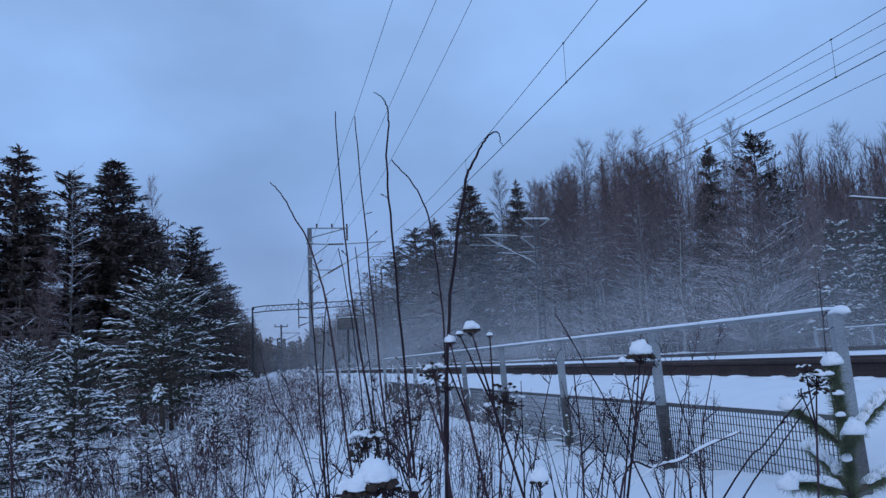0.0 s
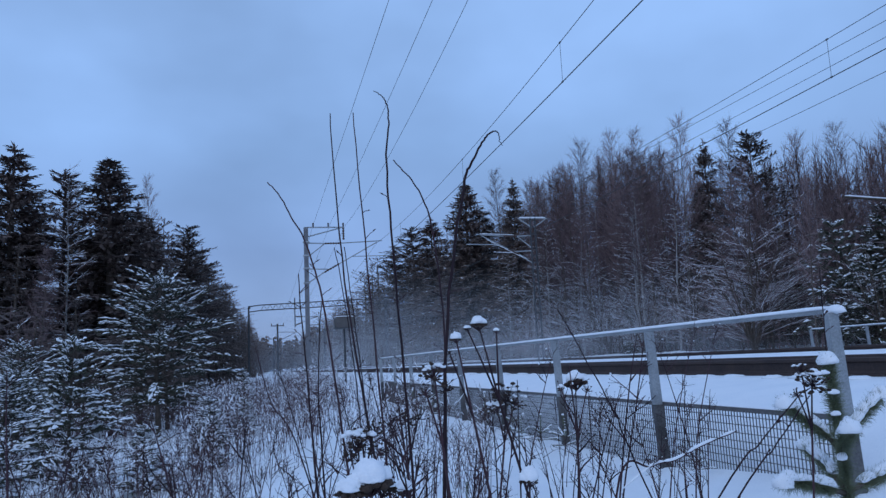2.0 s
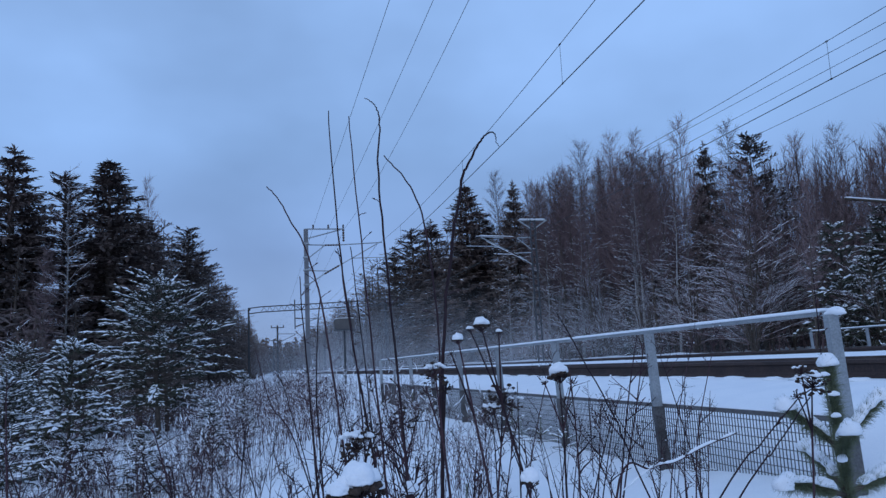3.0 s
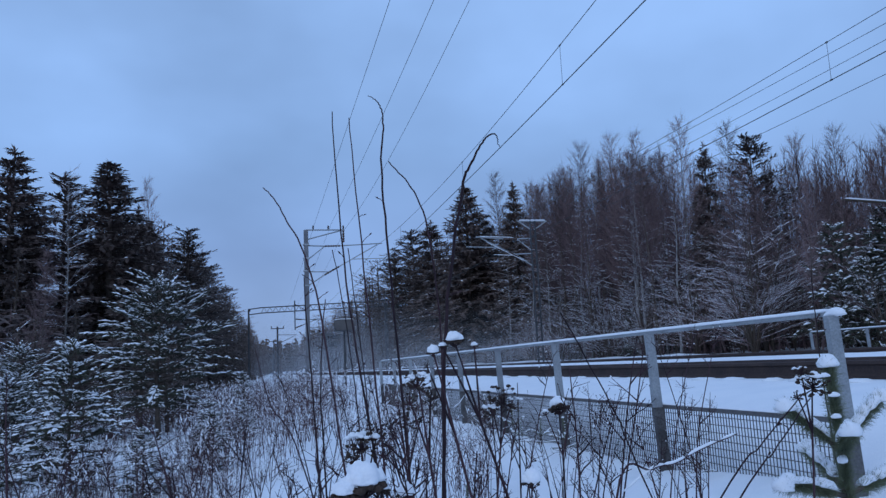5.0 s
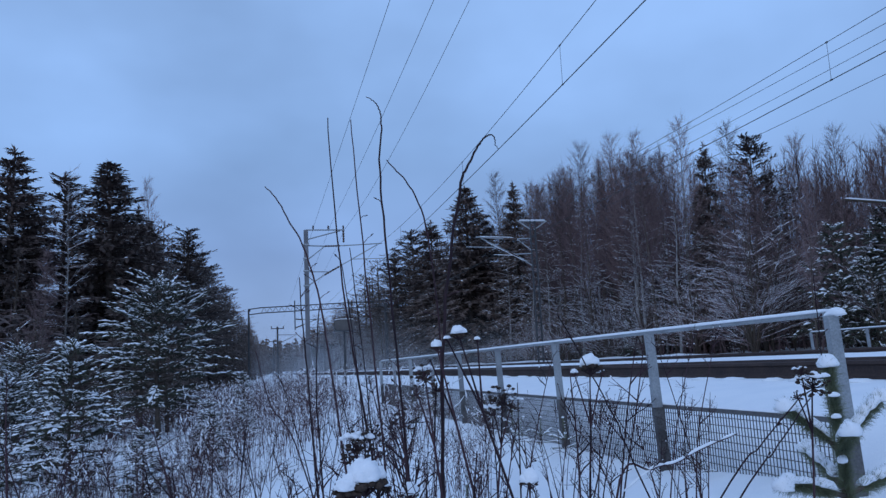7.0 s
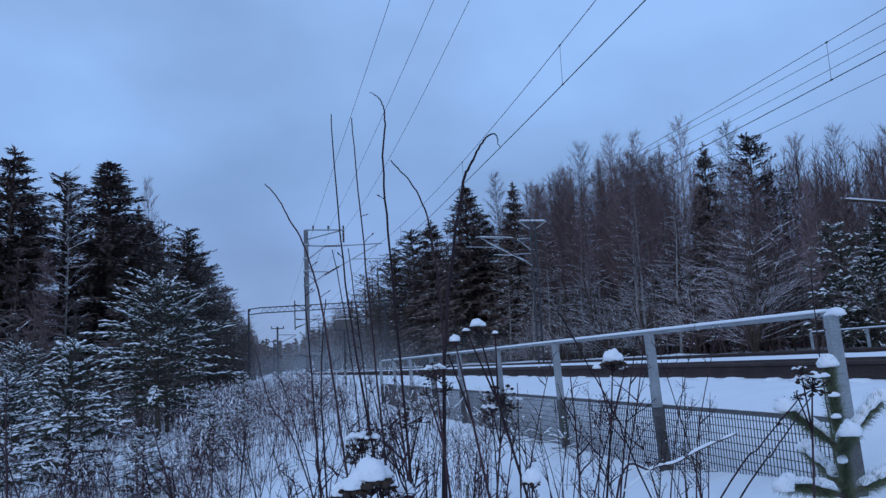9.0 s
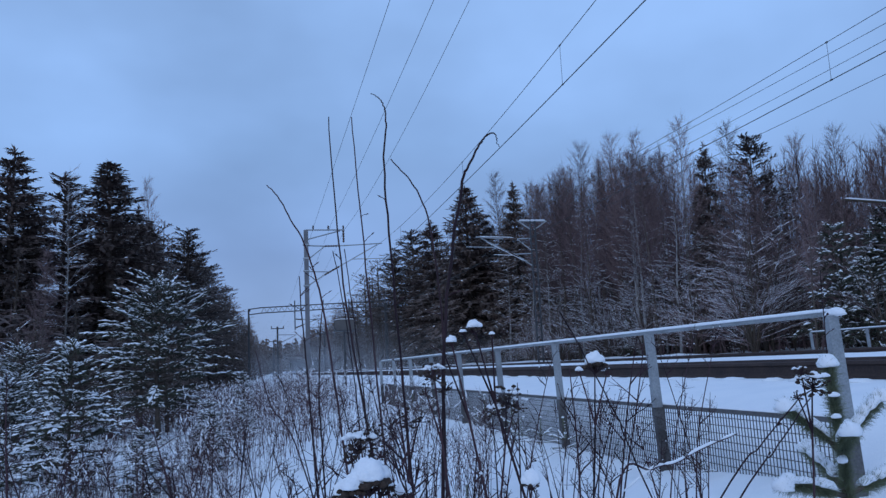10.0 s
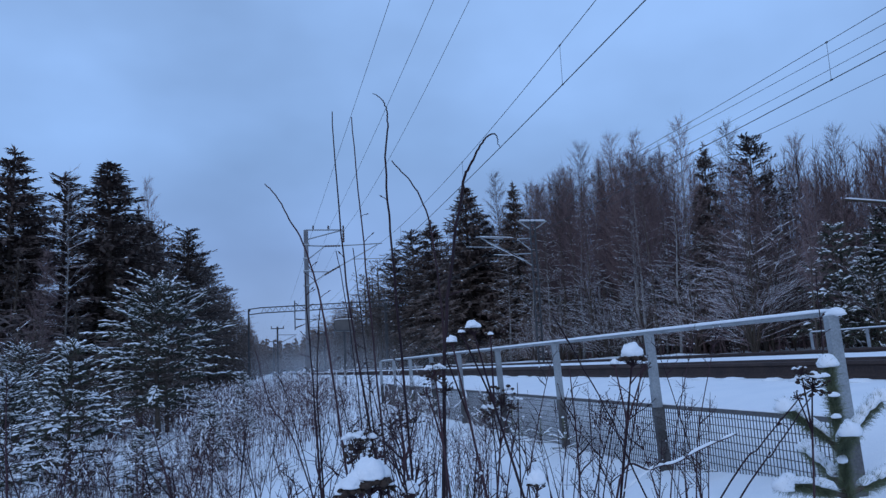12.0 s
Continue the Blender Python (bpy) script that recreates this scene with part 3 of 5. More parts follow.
def snowy_conifer(name, seed, h, width, whorls, per, snow, round_top, needles, label, tuft=1.0):
    """A young conifer: curved limbs with shoots in two rows, each shoot with needles and a cover of snow."""
    rng = random.Random(seed)
    tree = empty(name, pose(0, 0, 0), label, "tree")
    trunk, green, white = Shape(), Shape(), Shape()
    trunk.tube([(0, 0, -0.3), (0.02 * h, 0, h * 0.4), (0, 0.01 * h, h)], [0.016 * h, 0.011 * h, 0.006], 7)
    up = Vector((0, 0, 1))

    def shoot(p, out, size, load):
        low = p - up * size * 0.1
        green.spray(low - out * size * 0.1, low + out * size, size * 0.12, 0.7)
        if size > 0.14:
            for k in range(2):
                a = low + out * size * rng.uniform(0.1, 0.8)
                b = (out + Vector((rng.uniform(-0.7, 0.7), rng.uniform(-0.7, 0.7), rng.uniform(-0.8, 0.05)))).normalized()
                green.spray(a, a + b * size * rng.uniform(0.35, 0.6), size * 0.07, 0.7)
        if rng.random() < load:
            a = rng.uniform(0.05, 0.3)
            white.spray(p + out * size * a, p + out * size * min(1.0, a + rng.uniform(0.5, 0.8)), size * rng.uniform(0.13, 0.19) * (1.3 if tuft > 1.0 else 1.0), 0.8)

    for w in range(whorls):
        for k in range(per):
            u = max(0.0, min(0.97, (w + rng.uniform(-0.35, 0.35)) / whorls))
            shape = (1 - u ** 1.7) ** 0.7 if round_top else (1 - u) ** 0.8
            length = (width * shape * min(1, 0.7 + u * 2.5) + 0.04 * h) * rng.uniform(0.65, 1.12)
            turn = 2 * math.pi * (k + 0.8 * rng.random()) / per + w * 2.4
            flat = Vector((math.cos(turn), math.sin(turn), 0))
            lift, sag = 0.2 + 0.55 * u + rng.uniform(-0.2, 0.25), 0.32 - 0.1 * u + rng.uniform(-0.2, 0.15)
            foot = 0.2 if round_top else 0.08
            base = Vector((0.01 * h, 0, h * (foot + (0.98 - foot) * u)))
            bow = rng.uniform(-0.5, 0.5)
            bare = 0.5 if u < 0.14 else 1.0
            across = flat.cross(up)

            def at(t):
                return base + flat * (length * t) + across * (bow * length * t * t) + up * (length * (lift * t - sag * t * t))

            trunk.tube([at(0), at(0.5), at(1)], [0.004 * h * (1 - u) + 0.005, 0.008, 0.003], 3, False)
            n = max(3, int(length / (0.17 * tuft)))
            for i in range(n):
                t = 0.22 + 0.78 * (i + 0.5 * rng.random()) / n
                p = at(t)
                d = (at(t + 0.05) - p).normalized()
                for side in (-1, 1):
                    if rng.random() < 0.12:
                        continue
                    out = (d * rng.uniform(0.7, 1.0) + across * (side * rng.uniform(0.5, 0.9)) + up * rng.uniform(-0.35, 0.35)).normalized()
                    size = min(0.27, 0.09 + 0.27 * length * (1.05 - t)) * tuft * rng.uniform(0.75, 1.2)
                    shoot(p, out, size, snow * bare * (1 if t > 0.45 else 0.35))
                    if size > 0.2 * tuft:
                        e = p + out * size * 0.45
                        for o in (-1, 1):
                            shoot(e, (out + across.lerp(d, 0.5) * (o * 0.75)).normalized(), size * 0.55, snow * bare * (1 if t > 0.45 else 0.35))
            shoot(at(0.9), (at(1.0) - at(0.9)).normalized(), 0.2, min(1, snow * 1.2))
            if rng.random() < snow * bare:
                for a, b in ((0.42, 0.6), (0.6, 0.82), (0.8, 1.0)):
                    if rng.random() < 0.6:
                        white.spray(at(a) + up * 0.01, at(b) + up * 0.01, rng.uniform(0.03, 0.055), 0.9)
    for k in range(6):
        shoot(Vector((0, 0.01 * h, h * (0.96 - 0.012 * k))), Vector((math.cos(k * 2.4) * 0.6, math.sin(k * 2.4) * 0.6, 1)).normalized(), 0.16, 0.5)
    part("trunk", trunk, BARK, tree, "brown bark", True)
    crown = tagged(part("crown", green, needles, tree, "dark green needles"), kind="stuff")
    tagged(part("snow_cover", white, SNOW_CAP, crown, "snow lying on the shoots"), kind="stuff")
    return tree


def birch(seed, h, spread, limbs_n, twigs, bark, label, snow=0.0):
    """A leafless birch: slender trunk, steep limbs and a brush of very fine twigs; snow: a young one with level, snowy limbs."""
    rng = random.Random(seed)
    tree = empty("birch_tree", pose(0, 0, 0), label, "tree")
    trunk, fine, white = Shape(), Shape(), Shape()
    lean = Vector((rng.uniform(-0.05, 0.05), rng.uniform(-0.05, 0.05), 0)) * (2 if snow else 1)
    spine = [Vector((0, 0, -0.3))] + [lean * (h * k) + Vector((rng.uniform(-1, 1) * 0.008 * h, rng.uniform(-1, 1) * 0.008 * h, h * k)) for k in (0.2, 0.4, 0.6, 0.8, 1.0)]
    r = 0.0068 * h + 0.012
    trunk.tube(spine, [r * 1.2, r, r * 0.75, r * 0.5, r * 0.25, 0.005], 6)
    for i in range(limbs_n):
        t = (0.12 if snow else 0.2) + (0.86 if snow else 0.79) * ((i + rng.random()) / limbs_n) ** 0.95
        base = along(spine, min(0.17 + 0.83 * t, 0.985))
        turn = 2.4 * i + rng.uniform(-0.5, 0.5)
        rise = rng.uniform(0.1, 0.5) if snow else rng.uniform(0.4, 0.95) + 0.3 * t
        length = spread * (min(1.0, (t - 0.05) / 0.3)) ** 0.6 * (1.04 - t) ** 0.75 * rng.uniform(0.5, 1.15) + 0.02 * h
        line = limb_line(rng, base, turn, rise, length, 0.1 if snow else 0.02, 3, 0.07)
        lr = 0.0011 * h * (1.1 - t) + 0.005
        fine.tube([line[0], line[1], line[3]], [lr, lr * 0.7, 0.004], 3, False)
        if rng.random() < snow:
            up = Vector((0, 0, lr * 0.7 + 0.006))
            for a, b in ((0.05, 0.4), (0.37, 0.7), (0.67, 1.0)):
                white.spray(along(line, a) + up, along(line, b) + up, 0.014, 0.8)
        for j in range(5):
            s = 0.15 + 0.85 * (j + rng.random()) / 5
            p = along(line, min(s, 1))
            q = limb_line(rng, p, turn + rng.choice((-1, 1)) * rng.uniform(0.3, 0.9), rise + rng.uniform(-0.3, 0.25), length * (1.05 - 0.55 * s) * rng.uniform(0.35, 0.6), 0.08, 2, 0.08)
            fine.cone(q[0], q[2], lr * 0.4 + 0.003)
            if rng.random() < snow * 0.8:
                white.spray(q[0] + Vector((0, 0, 0.01)), q[2] + Vector((0, 0, 0.01)), 0.011, 0.8)
            d = (q[2] - q[0]).normalized()
            for k in range(int(twigs * (1.25 - 0.65 * t))):
                a = along(q, rng.uniform(0.05, 1))
                b = d * 0.8 + Vector((rng.uniform(-1, 1), rng.uniform(-1, 1), rng.uniform(-0.9, 0.7))) * 0.75
                fine.sliver(a, a + b * rng.uniform(0.018, 0.042) * h, 0.0088 - 0.0038 * t)
    part("trunk", trunk, bark, tree, "", True)
    crown = tagged(part("crown", fine, TWIGS, tree, "fine purplish brown twigs"), kind="stuff")
    if white.v:
        tagged(part("snow_cover", white, SNOW_CAP, crown, "thin snow along the branches"), kind="stuff")
    return tree


def willow(name, seed, h, spread, stems, limbs_n, twigs, snow, label, category):
    """A leafless shrub-like tree: several leaning stems, long straight branches in fans, snow along them."""
    rng = random.Random(seed)
    tree = empty(name, pose(0, 0, 0), label, category)
    trunk, fine, white = Shape(), Shape(), Shape()

    def cover(line, w):
        up = Vector((0, 0, w * 0.8))
        for a, b in ((0.08, 0.42), (0.38, 0.72), (0.68, 1.0)):
            if rng.random() < 0.85:
                white.spray(along(line, a) + up, along(line, b) + up, w, 0.8)

    for st in range(stems):
        turn = 2 * math.pi * (st + 0.6 * rng.random()) / stems
        out = Vector((math.cos(turn), math.sin(turn), 0)) * rng.uniform(0.04, 0.3)
        top = h * rng.uniform(0.7, 1)
        spine = [out * (top * k * (1 + 0.25 * k)) + Vector((rng.uniform(-0.01, 0.01) * h, rng.uniform(-0.01, 0.01) * h, top * k)) for k in (-0.04, 0.25, 0.5, 0.75, 1.0)]
        r = 0.006 * h + 0.008
        trunk.tube(spine, [r * 1.2, r, r * 0.7, r * 0.45, 0.006], 6)
        if snow > 0.6:
            cover(spine[:3], r * 0.3)
        for i in range(limbs_n):
            t = 0.1 + 0.86 * (i + rng.random()) / limbs_n
            base = along(spine, t)
            way = turn + rng.choice((-1, 1)) * rng.random() ** 1.2 * 2.4
            rise = rng.uniform(0.15, 0.7) + 0.2 * t
            length = spread * (1.12 - 0.85 * t) * rng.uniform(0.6, 1.1)
            line = limb_line(rng, base, way, rise, length, 0.1, 4, 0.05)
            lr = r * 0.3 * (1.1 - 0.6 * t) + 0.003
            fine.tube([line[0], line[2], line[4]], [lr, lr * 0.7, 0.004], 3, False)
            if rng.random() < snow:
                cover(line, 0.0105 + lr * 0.2)
            for j in range(7):
                s = 0.15 + 0.85 * (j + rng.random()) / 7
                q = limb_line(rng, along(line, min(s, 1)), way + (1 if j % 2 else -1) * rng.uniform(0.35, 0.75), rise + rng.uniform(-0.2, 0.2), length * (1.0 - 0.6 * s) * rng.uniform(0.35, 0.6), 0.08, 2, 0.06)
                fine.cone(q[0], q[2], 0.007)
                if rng.random() < snow * 0.75:
                    white.spray(q[0] + Vector((0, 0, 0.006)), q[2] + Vector((0, 0, 0.006)), 0.0098, 0.8)
                d = (q[2] - q[0]).normalized()
                for k in range(twigs):
                    a = along(q, rng.uniform(0.1, 0.9))
                    fine.sliver(a, a + (d + Vector((rng.uniform(-0.6, 0.6), rng.uniform(-0.6, 0.6), rng.uniform(-0.3, 0.5)))) * rng.uniform(0.03, 0.06) * h, 0.0045)
    part("trunk", trunk, BARK, tree, "", True)
    crown = tagged(part("crown", fine, TWIGS, tree, "fine brown twigs"), kind="stuff")
    tagged(part("snow_cover", white, SNOW_CAP, crown, "snow along the branches"), kind="stuff")
    return tree


def stand(tree, x, y, top, base_h, turn, used, squeeze=1.0, group="", label=""):
    """Place the first tree of a kind, or a copy of it, scaled so that its tip reaches the height top."""
    z = ground_z(x, y) - 0.05
    k = (top - z) / base_h
    ob = tree if tree.name not in used else copy_thing(tree, pose(x, y, z, 0, 0, turn))
    used.add(tree.name)
    ob.matrix_basis = pose(x, y, z, 0, 0, turn)
    ob.scale = (k * squeeze, k * squeeze, k)
    return tagged(ob, label, group=group)


used = set()
SPRUCE_LABEL, PINE_LABEL = "tall dark green spruce with traces of snow", "dark pine with a bare lower trunk"
SPRUCES = [conifer("spruce_tree", 10 + i, 15, 3.0 + 0.2 * i, 44, 8, 12, "spruce", 0.14, NEEDLES, SPRUCE_LABEL, "tree", True) for i in range(3)]
FROSTY_PINE = conifer("pine_tree", 28, 15, 3.0, 28, 7, 15, "pine", 0.3, NEEDLES, "dark pine dusted with frost", "tree", True)
PINES = [conifer("pine_tree", 20 + i, 15, 2.8, 26, 7, 17, "pine", 0.13, NEEDLES, PINE_LABEL, "tree", True) for i in range(3)]
FAR_SPRUCES = [conifer("spruce_tree", 15 + i, 15, 2.9, 25, 7, 6, "spruce", 0.02, NEEDLES, "distant dark spruce beside the railway", "tree") for i in range(2)]
FAR_PINES = [conifer("pine_tree", 25 + i, 15, 3.0, 14, 6, 10, "pine", 0.04, NEEDLES, "distant dark pine beside the railway", "tree") for i in range(2)]
YOUNG = [snowy_conifer("young_pine", 30, 5, 2.0, 17, 8, 0.68, True, YOUNG_NEEDLES, "broad young pine with snow along its branches"),
         snowy_conifer("young_spruce", 31, 3, 1.25, 14, 7, 0.8, False, YOUNG_NEEDLES, "young spruce with snow-laden branches", 1.25),
         snowy_conifer("young_spruce", 33, 5, 1.8, 13, 6, 0.4, False, YOUNG_NEEDLES, "young dark spruce with patches of snow", 1.9)]
YOUNG_H = (5.1, 3.1, 5.1)
BIRCHES = [birch(40 + i, 15, 3.3 + 0.25 * i, 90, 13, BIRCH_BARK if i == 1 else BARK, "bare leafless birch with purplish brown twigs") for i in range(5)]
YOUNG_BIRCHES = [birch(50 + i, 9, 3.0, 44, 2, BIRCH_BARK, "young bare birch with snow along its level branches", 0.95) for i in range(2)]
FANS = [willow("willow_tree", 60 + i, 7, 3.4, 9, 12, 2, 0.95, "wide bare willow with snow along every branch", "tree") for i in range(2)]
BUSHES = [willow("bare_bush", 70 + i, 4, 1.7, 5, 6, 2, 0.8, "low bare bush dusted with snow", "bush") for i in range(3)]

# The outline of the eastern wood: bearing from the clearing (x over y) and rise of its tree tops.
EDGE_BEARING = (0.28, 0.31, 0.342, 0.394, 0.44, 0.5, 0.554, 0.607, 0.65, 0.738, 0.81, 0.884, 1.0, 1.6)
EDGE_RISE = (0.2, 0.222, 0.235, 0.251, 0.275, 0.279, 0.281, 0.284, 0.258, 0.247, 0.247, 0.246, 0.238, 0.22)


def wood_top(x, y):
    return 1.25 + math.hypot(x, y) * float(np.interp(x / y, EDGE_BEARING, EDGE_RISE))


WEST_Y, WEST_X = (58, 72, 85, 110, 150, 200, 300), (-9.3, -8.2, -7.0, -5.8, -4.2, -2.6, -0.4)  # the edge of the western wood


def plant_left():
    g = "trees along the west edge of the line"
    for i, x, y, top in ((0, -14.5, 50, 15.9), (2, -9.2, 52, 15.6), (1, -17.5, 47, 14.5), (0, -10.0, 58, 13.5), (1, -8.6, 64, 14.2)):
        stand(SPRUCES[i], x, y, top, 15.3, 40 * i + y, used, 1.75, g)
    for i, x, y, top in ((0, -13.0, 56, 15.6), (1, -6.3, 72, 14.7), (2, -8.6, 68, 14.0), (0, -16, 60, 13.5), (2, -13.8, 52, 12.2)):
        stand(PINES[i], x, y, top, 15.2, 70 * i + y, used, 1.35, g)
    for i, x, y, top in ((0, -13.2, 61, 16.6), (0, -8.5, 66, 17.7), (4, -15.5, 55, 13.0)):
        stand(BIRCHES[i], x, y, top, 15.2, 50 * i + y, used, 0.6, g)
    for i, x, y, top in ((3, -8.4, 33, 6.5),):
        stand(BIRCHES[i], x, y, top, 15.2, 50 * i + y, used, 0.75, g)
    for i, (x, y, top) in enumerate(((-7.0, 77, 14.2), (-6.7, 83, 14.3), (-6.2, 90, 14.2), (-5.8, 97, 14.0), (-5.3, 105, 14.0), (-5.0, 114, 13.8), (-4.6, 124, 13.4), (-4.3, 136, 13.0))):
        stand((PINES + SPRUCES)[i % 6] if y < 95 else (FAR_SPRUCES + FAR_PINES)[i % 4], x, y, top, 15.2, 50 * y, used, 1.6, g)
    for k in range(15):
        y = 112 + 13 * k
        x = float(np.interp(y, (110, 150, 200, 260, 300), (-5.0, -3.7, -2.3, -0.7, 0.5)))
        stand((FAR_SPRUCES + FAR_PINES)[k % 4], x, y, 14.0 - 0.18 * k, 15.2, 70 * k, used, 1.35, g)
    for i, x, y, top in ((0, -3.6, 25.5, 2.6), (1, -4.6, 26.5, 3.2), (2, -5.8, 28, 4.0), (0, -3.0, 27.5, 2.8), (1, -4.2, 29.5, 3.6), (2, -2.4, 29, 2.4), (0, -6.8, 26, 3.4), (1, -3.4, 33, 3.4)):
        stand(FAR_SPRUCES[i % 2], x, y, top, 15.3, 60 * y, used, 1.9, g, "low dark spruce behind a snowy pine")
    stand(YOUNG_BIRCHES[0], -10.8, 48, 14.2, 9.1, 200, used, 0.6, g)
    for i, x, y, h in ((0, -8.2, 30, 3.0), (1, -9.5, 34, 4.2), (2, -11.0, 36, 4.8), (0, -6.9, 33, 2.6), (1, -12.5, 38, 5.0), (2, -5.6, 31, 2.2)):
        stand(BUSHES[i], x, y, h + ground_z(x, y), 4.2, 40 * y, used, 1.1, "bushes in the clearing")
    rng = random.Random(5)
    for k in range(96):
        y = 58 + 245 * (k / 96) ** 1.5
        x = float(np.interp(y, WEST_Y, WEST_X)) - rng.random() ** 1.9 * 13
        kind = rng.choice((SPRUCES, PINES) if y < 72 else (FAR_SPRUCES, FAR_PINES))
        tree, top, turn = rng.choice(kind), rng.uniform(11.5, 15.2) if y < 72 else rng.uniform(14.0, 17.2), rng.uniform(0, 360)
        if not -0.252 < x / y < -0.212:  # a gap in the wood around the birch
            stand(tree, x, y, top, 15.2, turn, used, 1.15, g)
    for k in range(9):
        y = rng.uniform(36, 58)
        tree, x, top, turn = rng.choice(FAR_SPRUCES + SPRUCES[:1]), -10 - rng.random() * 16 - (y - 34) * 0.1, rng.uniform(6, 10.5), rng.uniform(0, 360)
        if not -0.252 < x / y < -0.212:
            stand(tree, x, y, top, 15.3, turn, used, 1.3, g)
    g = "young snowy spruces in the clearing"
    for i, x, y, top, wide in ((0, -2.6, 22, 4.2, 1.1), (1, -2.8, 13, 2.05, 0.95), (1, -4.3, 15, 1.5, 1.2), (1, -3.4, 10.6, 1.15, 1.2), (1, -1.55, 11.5, 0.65, 1.3), (1, -0.75, 12.5, 0.8, 1.2), (1, -0.35, 18, 0.75, 1.2), (0, -6.5, 24, 2.5, 1.1), (1, -0.6, 30, 1.35, 1.1), (1, -0.9, 14.5, 0.9, 1.0), (0, -5.2, 19, 1.6, 1.0)):
        stand(YOUNG[i], x, y, top, YOUNG_H[i], 77 * i + y * 9, used, wide, g)


def plant_right():
    g = "trees along the east edge of the line"
    for i, x, y, top, wide in ((0, 22.7, 65.4, 17.9, 1.1), (1, 26.0, 39.7, 14.0, 0.85), (2, 24.3, 72, 15.5, 1.2), (1, 40, 46, 13.5, 0.95), (2, 23.0, 58.5, 11.5, 1.1), (0, 21.0, 90, 15.5, 1.4), (2, 27, 42, 11.5, 1.1),
                               (2, 19.9, 71.5, 18.9, 1.5), (1, 19.6, 86, 18.4, 1.6), (0, 20.8, 78, 15.0, 1.5), (1, 21.5, 74, 14.0, 1.5)):
        stand(SPRUCES[i], x, y, top, 15.3, 40 * i + y, used, wide, g)
    for i, x, y, top, wide in ((2, 19.4, 94, 18.4, 1.6), (2, 18.8, 105.5, 17.2, 1.6), (1, 22.0, 75, 16.5, 1.5), (1, 19.2, 99, 16.5, 1.6)):
        stand(PINES[i], x, y, top, 15.2, 70 * i + y, used, wide, g)
    stand(FROSTY_PINE, 25.0, 34.2, 12.4, 15.2, 30, used, 1.15, g)
    for i, x, y, top in ((0, 22.9, 32.6, 10.4), (3, 23.4, 33.6, 10.8), (4, 22.6, 30.6, 8.8)):
        stand(BIRCHES[i], x, y, top, 15.2, 40 * y, used, 1.1, g)
    for i, (x, y, top) in enumerate(((25.5, 46.6, 14.6), (27, 64.5, 16.0), (24, 78, 16.8), (33, 37.0, 11.0), (24, 63.5, 13.5))):
        stand(SPRUCES[i % 3], x, y, top, 15.3, 50 * i, used, 1.0, g, "dark spruce standing among bare birches")
    rng = random.Random(8)
    for i, x, y, top in ((0, 27, 81.6, 22.6), (2, 26, 69.1, 18.5), (3, 24, 54.5, 18.0), (4, 24, 48.1, 16.6), (0, 23.5, 42.4, 15.2), (1, 23.0, 37.8, 14.4), (1, 27, 39.2, 14.7), (2, 28, 34.3, 12.6), (4, 27, 30.5, 11.7), (3, 26, 26.8, 10.5), (2, 23.8, 62, 16.2), (3, 22.4, 80, 17.0)):
        stand(BIRCHES[i], x, y, top, 15.2, 50 * i + y, used, 0.85, g)
    for i, x, y, top in ((0, 20.3, 46.5, 11.5), (1, 20.6, 39.5, 9.6), (1, 20.2, 52, 11.0), (0, 20.8, 35.5, 9.0), (1, 20.5, 62, 10.5), (0, 22.5, 43, 9.0), (1, 19.8, 44, 8.0), (0, 20.0, 49.5, 9.5), (1, 21.2, 37.5, 7.5), (0, 20.4, 56, 10.0), (1, 21.5, 41, 10.5)):
        stand(YOUNG_BIRCHES[i], x, y, top, 9.1, 50 * i + y, used, 1.0, g)
    for k in range(22):
        y = 92 + 2.2 * k
        stand((FAR_SPRUCES + FAR_PINES)[k % 4], 19.5 + rng.random() * 13, y, rng.uniform(11, 15), 15.3, rng.uniform(0, 360), used, 1.4, g)
    for k in range(22):
        y = 56 + 2.1 * k
        stand(FAR_SPRUCES[k % 2], 20.5 + rng.random() * 6, y, rng.uniform(6, 12), 15.3, rng.uniform(0, 360), used, 1.25, g)
    for k in range(64):
        y = 92 + 230 * (k / 64) ** 1.4
        stand(rng.choice(FAR_SPRUCES + FAR_PINES), 17.2 + rng.random() ** 2 * 13, y, rng.uniform(14, 18.5), 15.2, rng.uniform(0, 360), used, 1.5, g)
    for k in range(90):
        row = k % 3
        x = 21 + row * 3.6 + rng.uniform(-1.8, 1.8)
        y = 21 + (k // 3) * 2.05 + rng.uniform(-1, 1) + row * 2
        if x / y < 0.39:
            continue
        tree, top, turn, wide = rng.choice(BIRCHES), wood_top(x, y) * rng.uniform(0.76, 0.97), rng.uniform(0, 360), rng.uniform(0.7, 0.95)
        if not (0.62 < x / y < 0.8 and y < 44 or 0.85 < x / y and y < 27):  # a pine, a spruce and a pole stand free here
            stand(tree, x, y, top, 15.2, turn, used, wide, g)
    for k in range(54):
        y = 20 + 75 * (k / 54) ** 1.2 + rng.uniform(-1, 1)
        x = 18.9 + rng.random() ** 1.4 * 8 + (2 if y < 36 else 0)
        stand(rng.choice(BUSHES), x, y, ground_z(x, y) + rng.uniform(1.4, 4.2), 4.2, rng.uniform(0, 360), used, rng.uniform(0.9, 1.3), "bushes at the forest edge")
    g = "snowy willows at the forest edge"
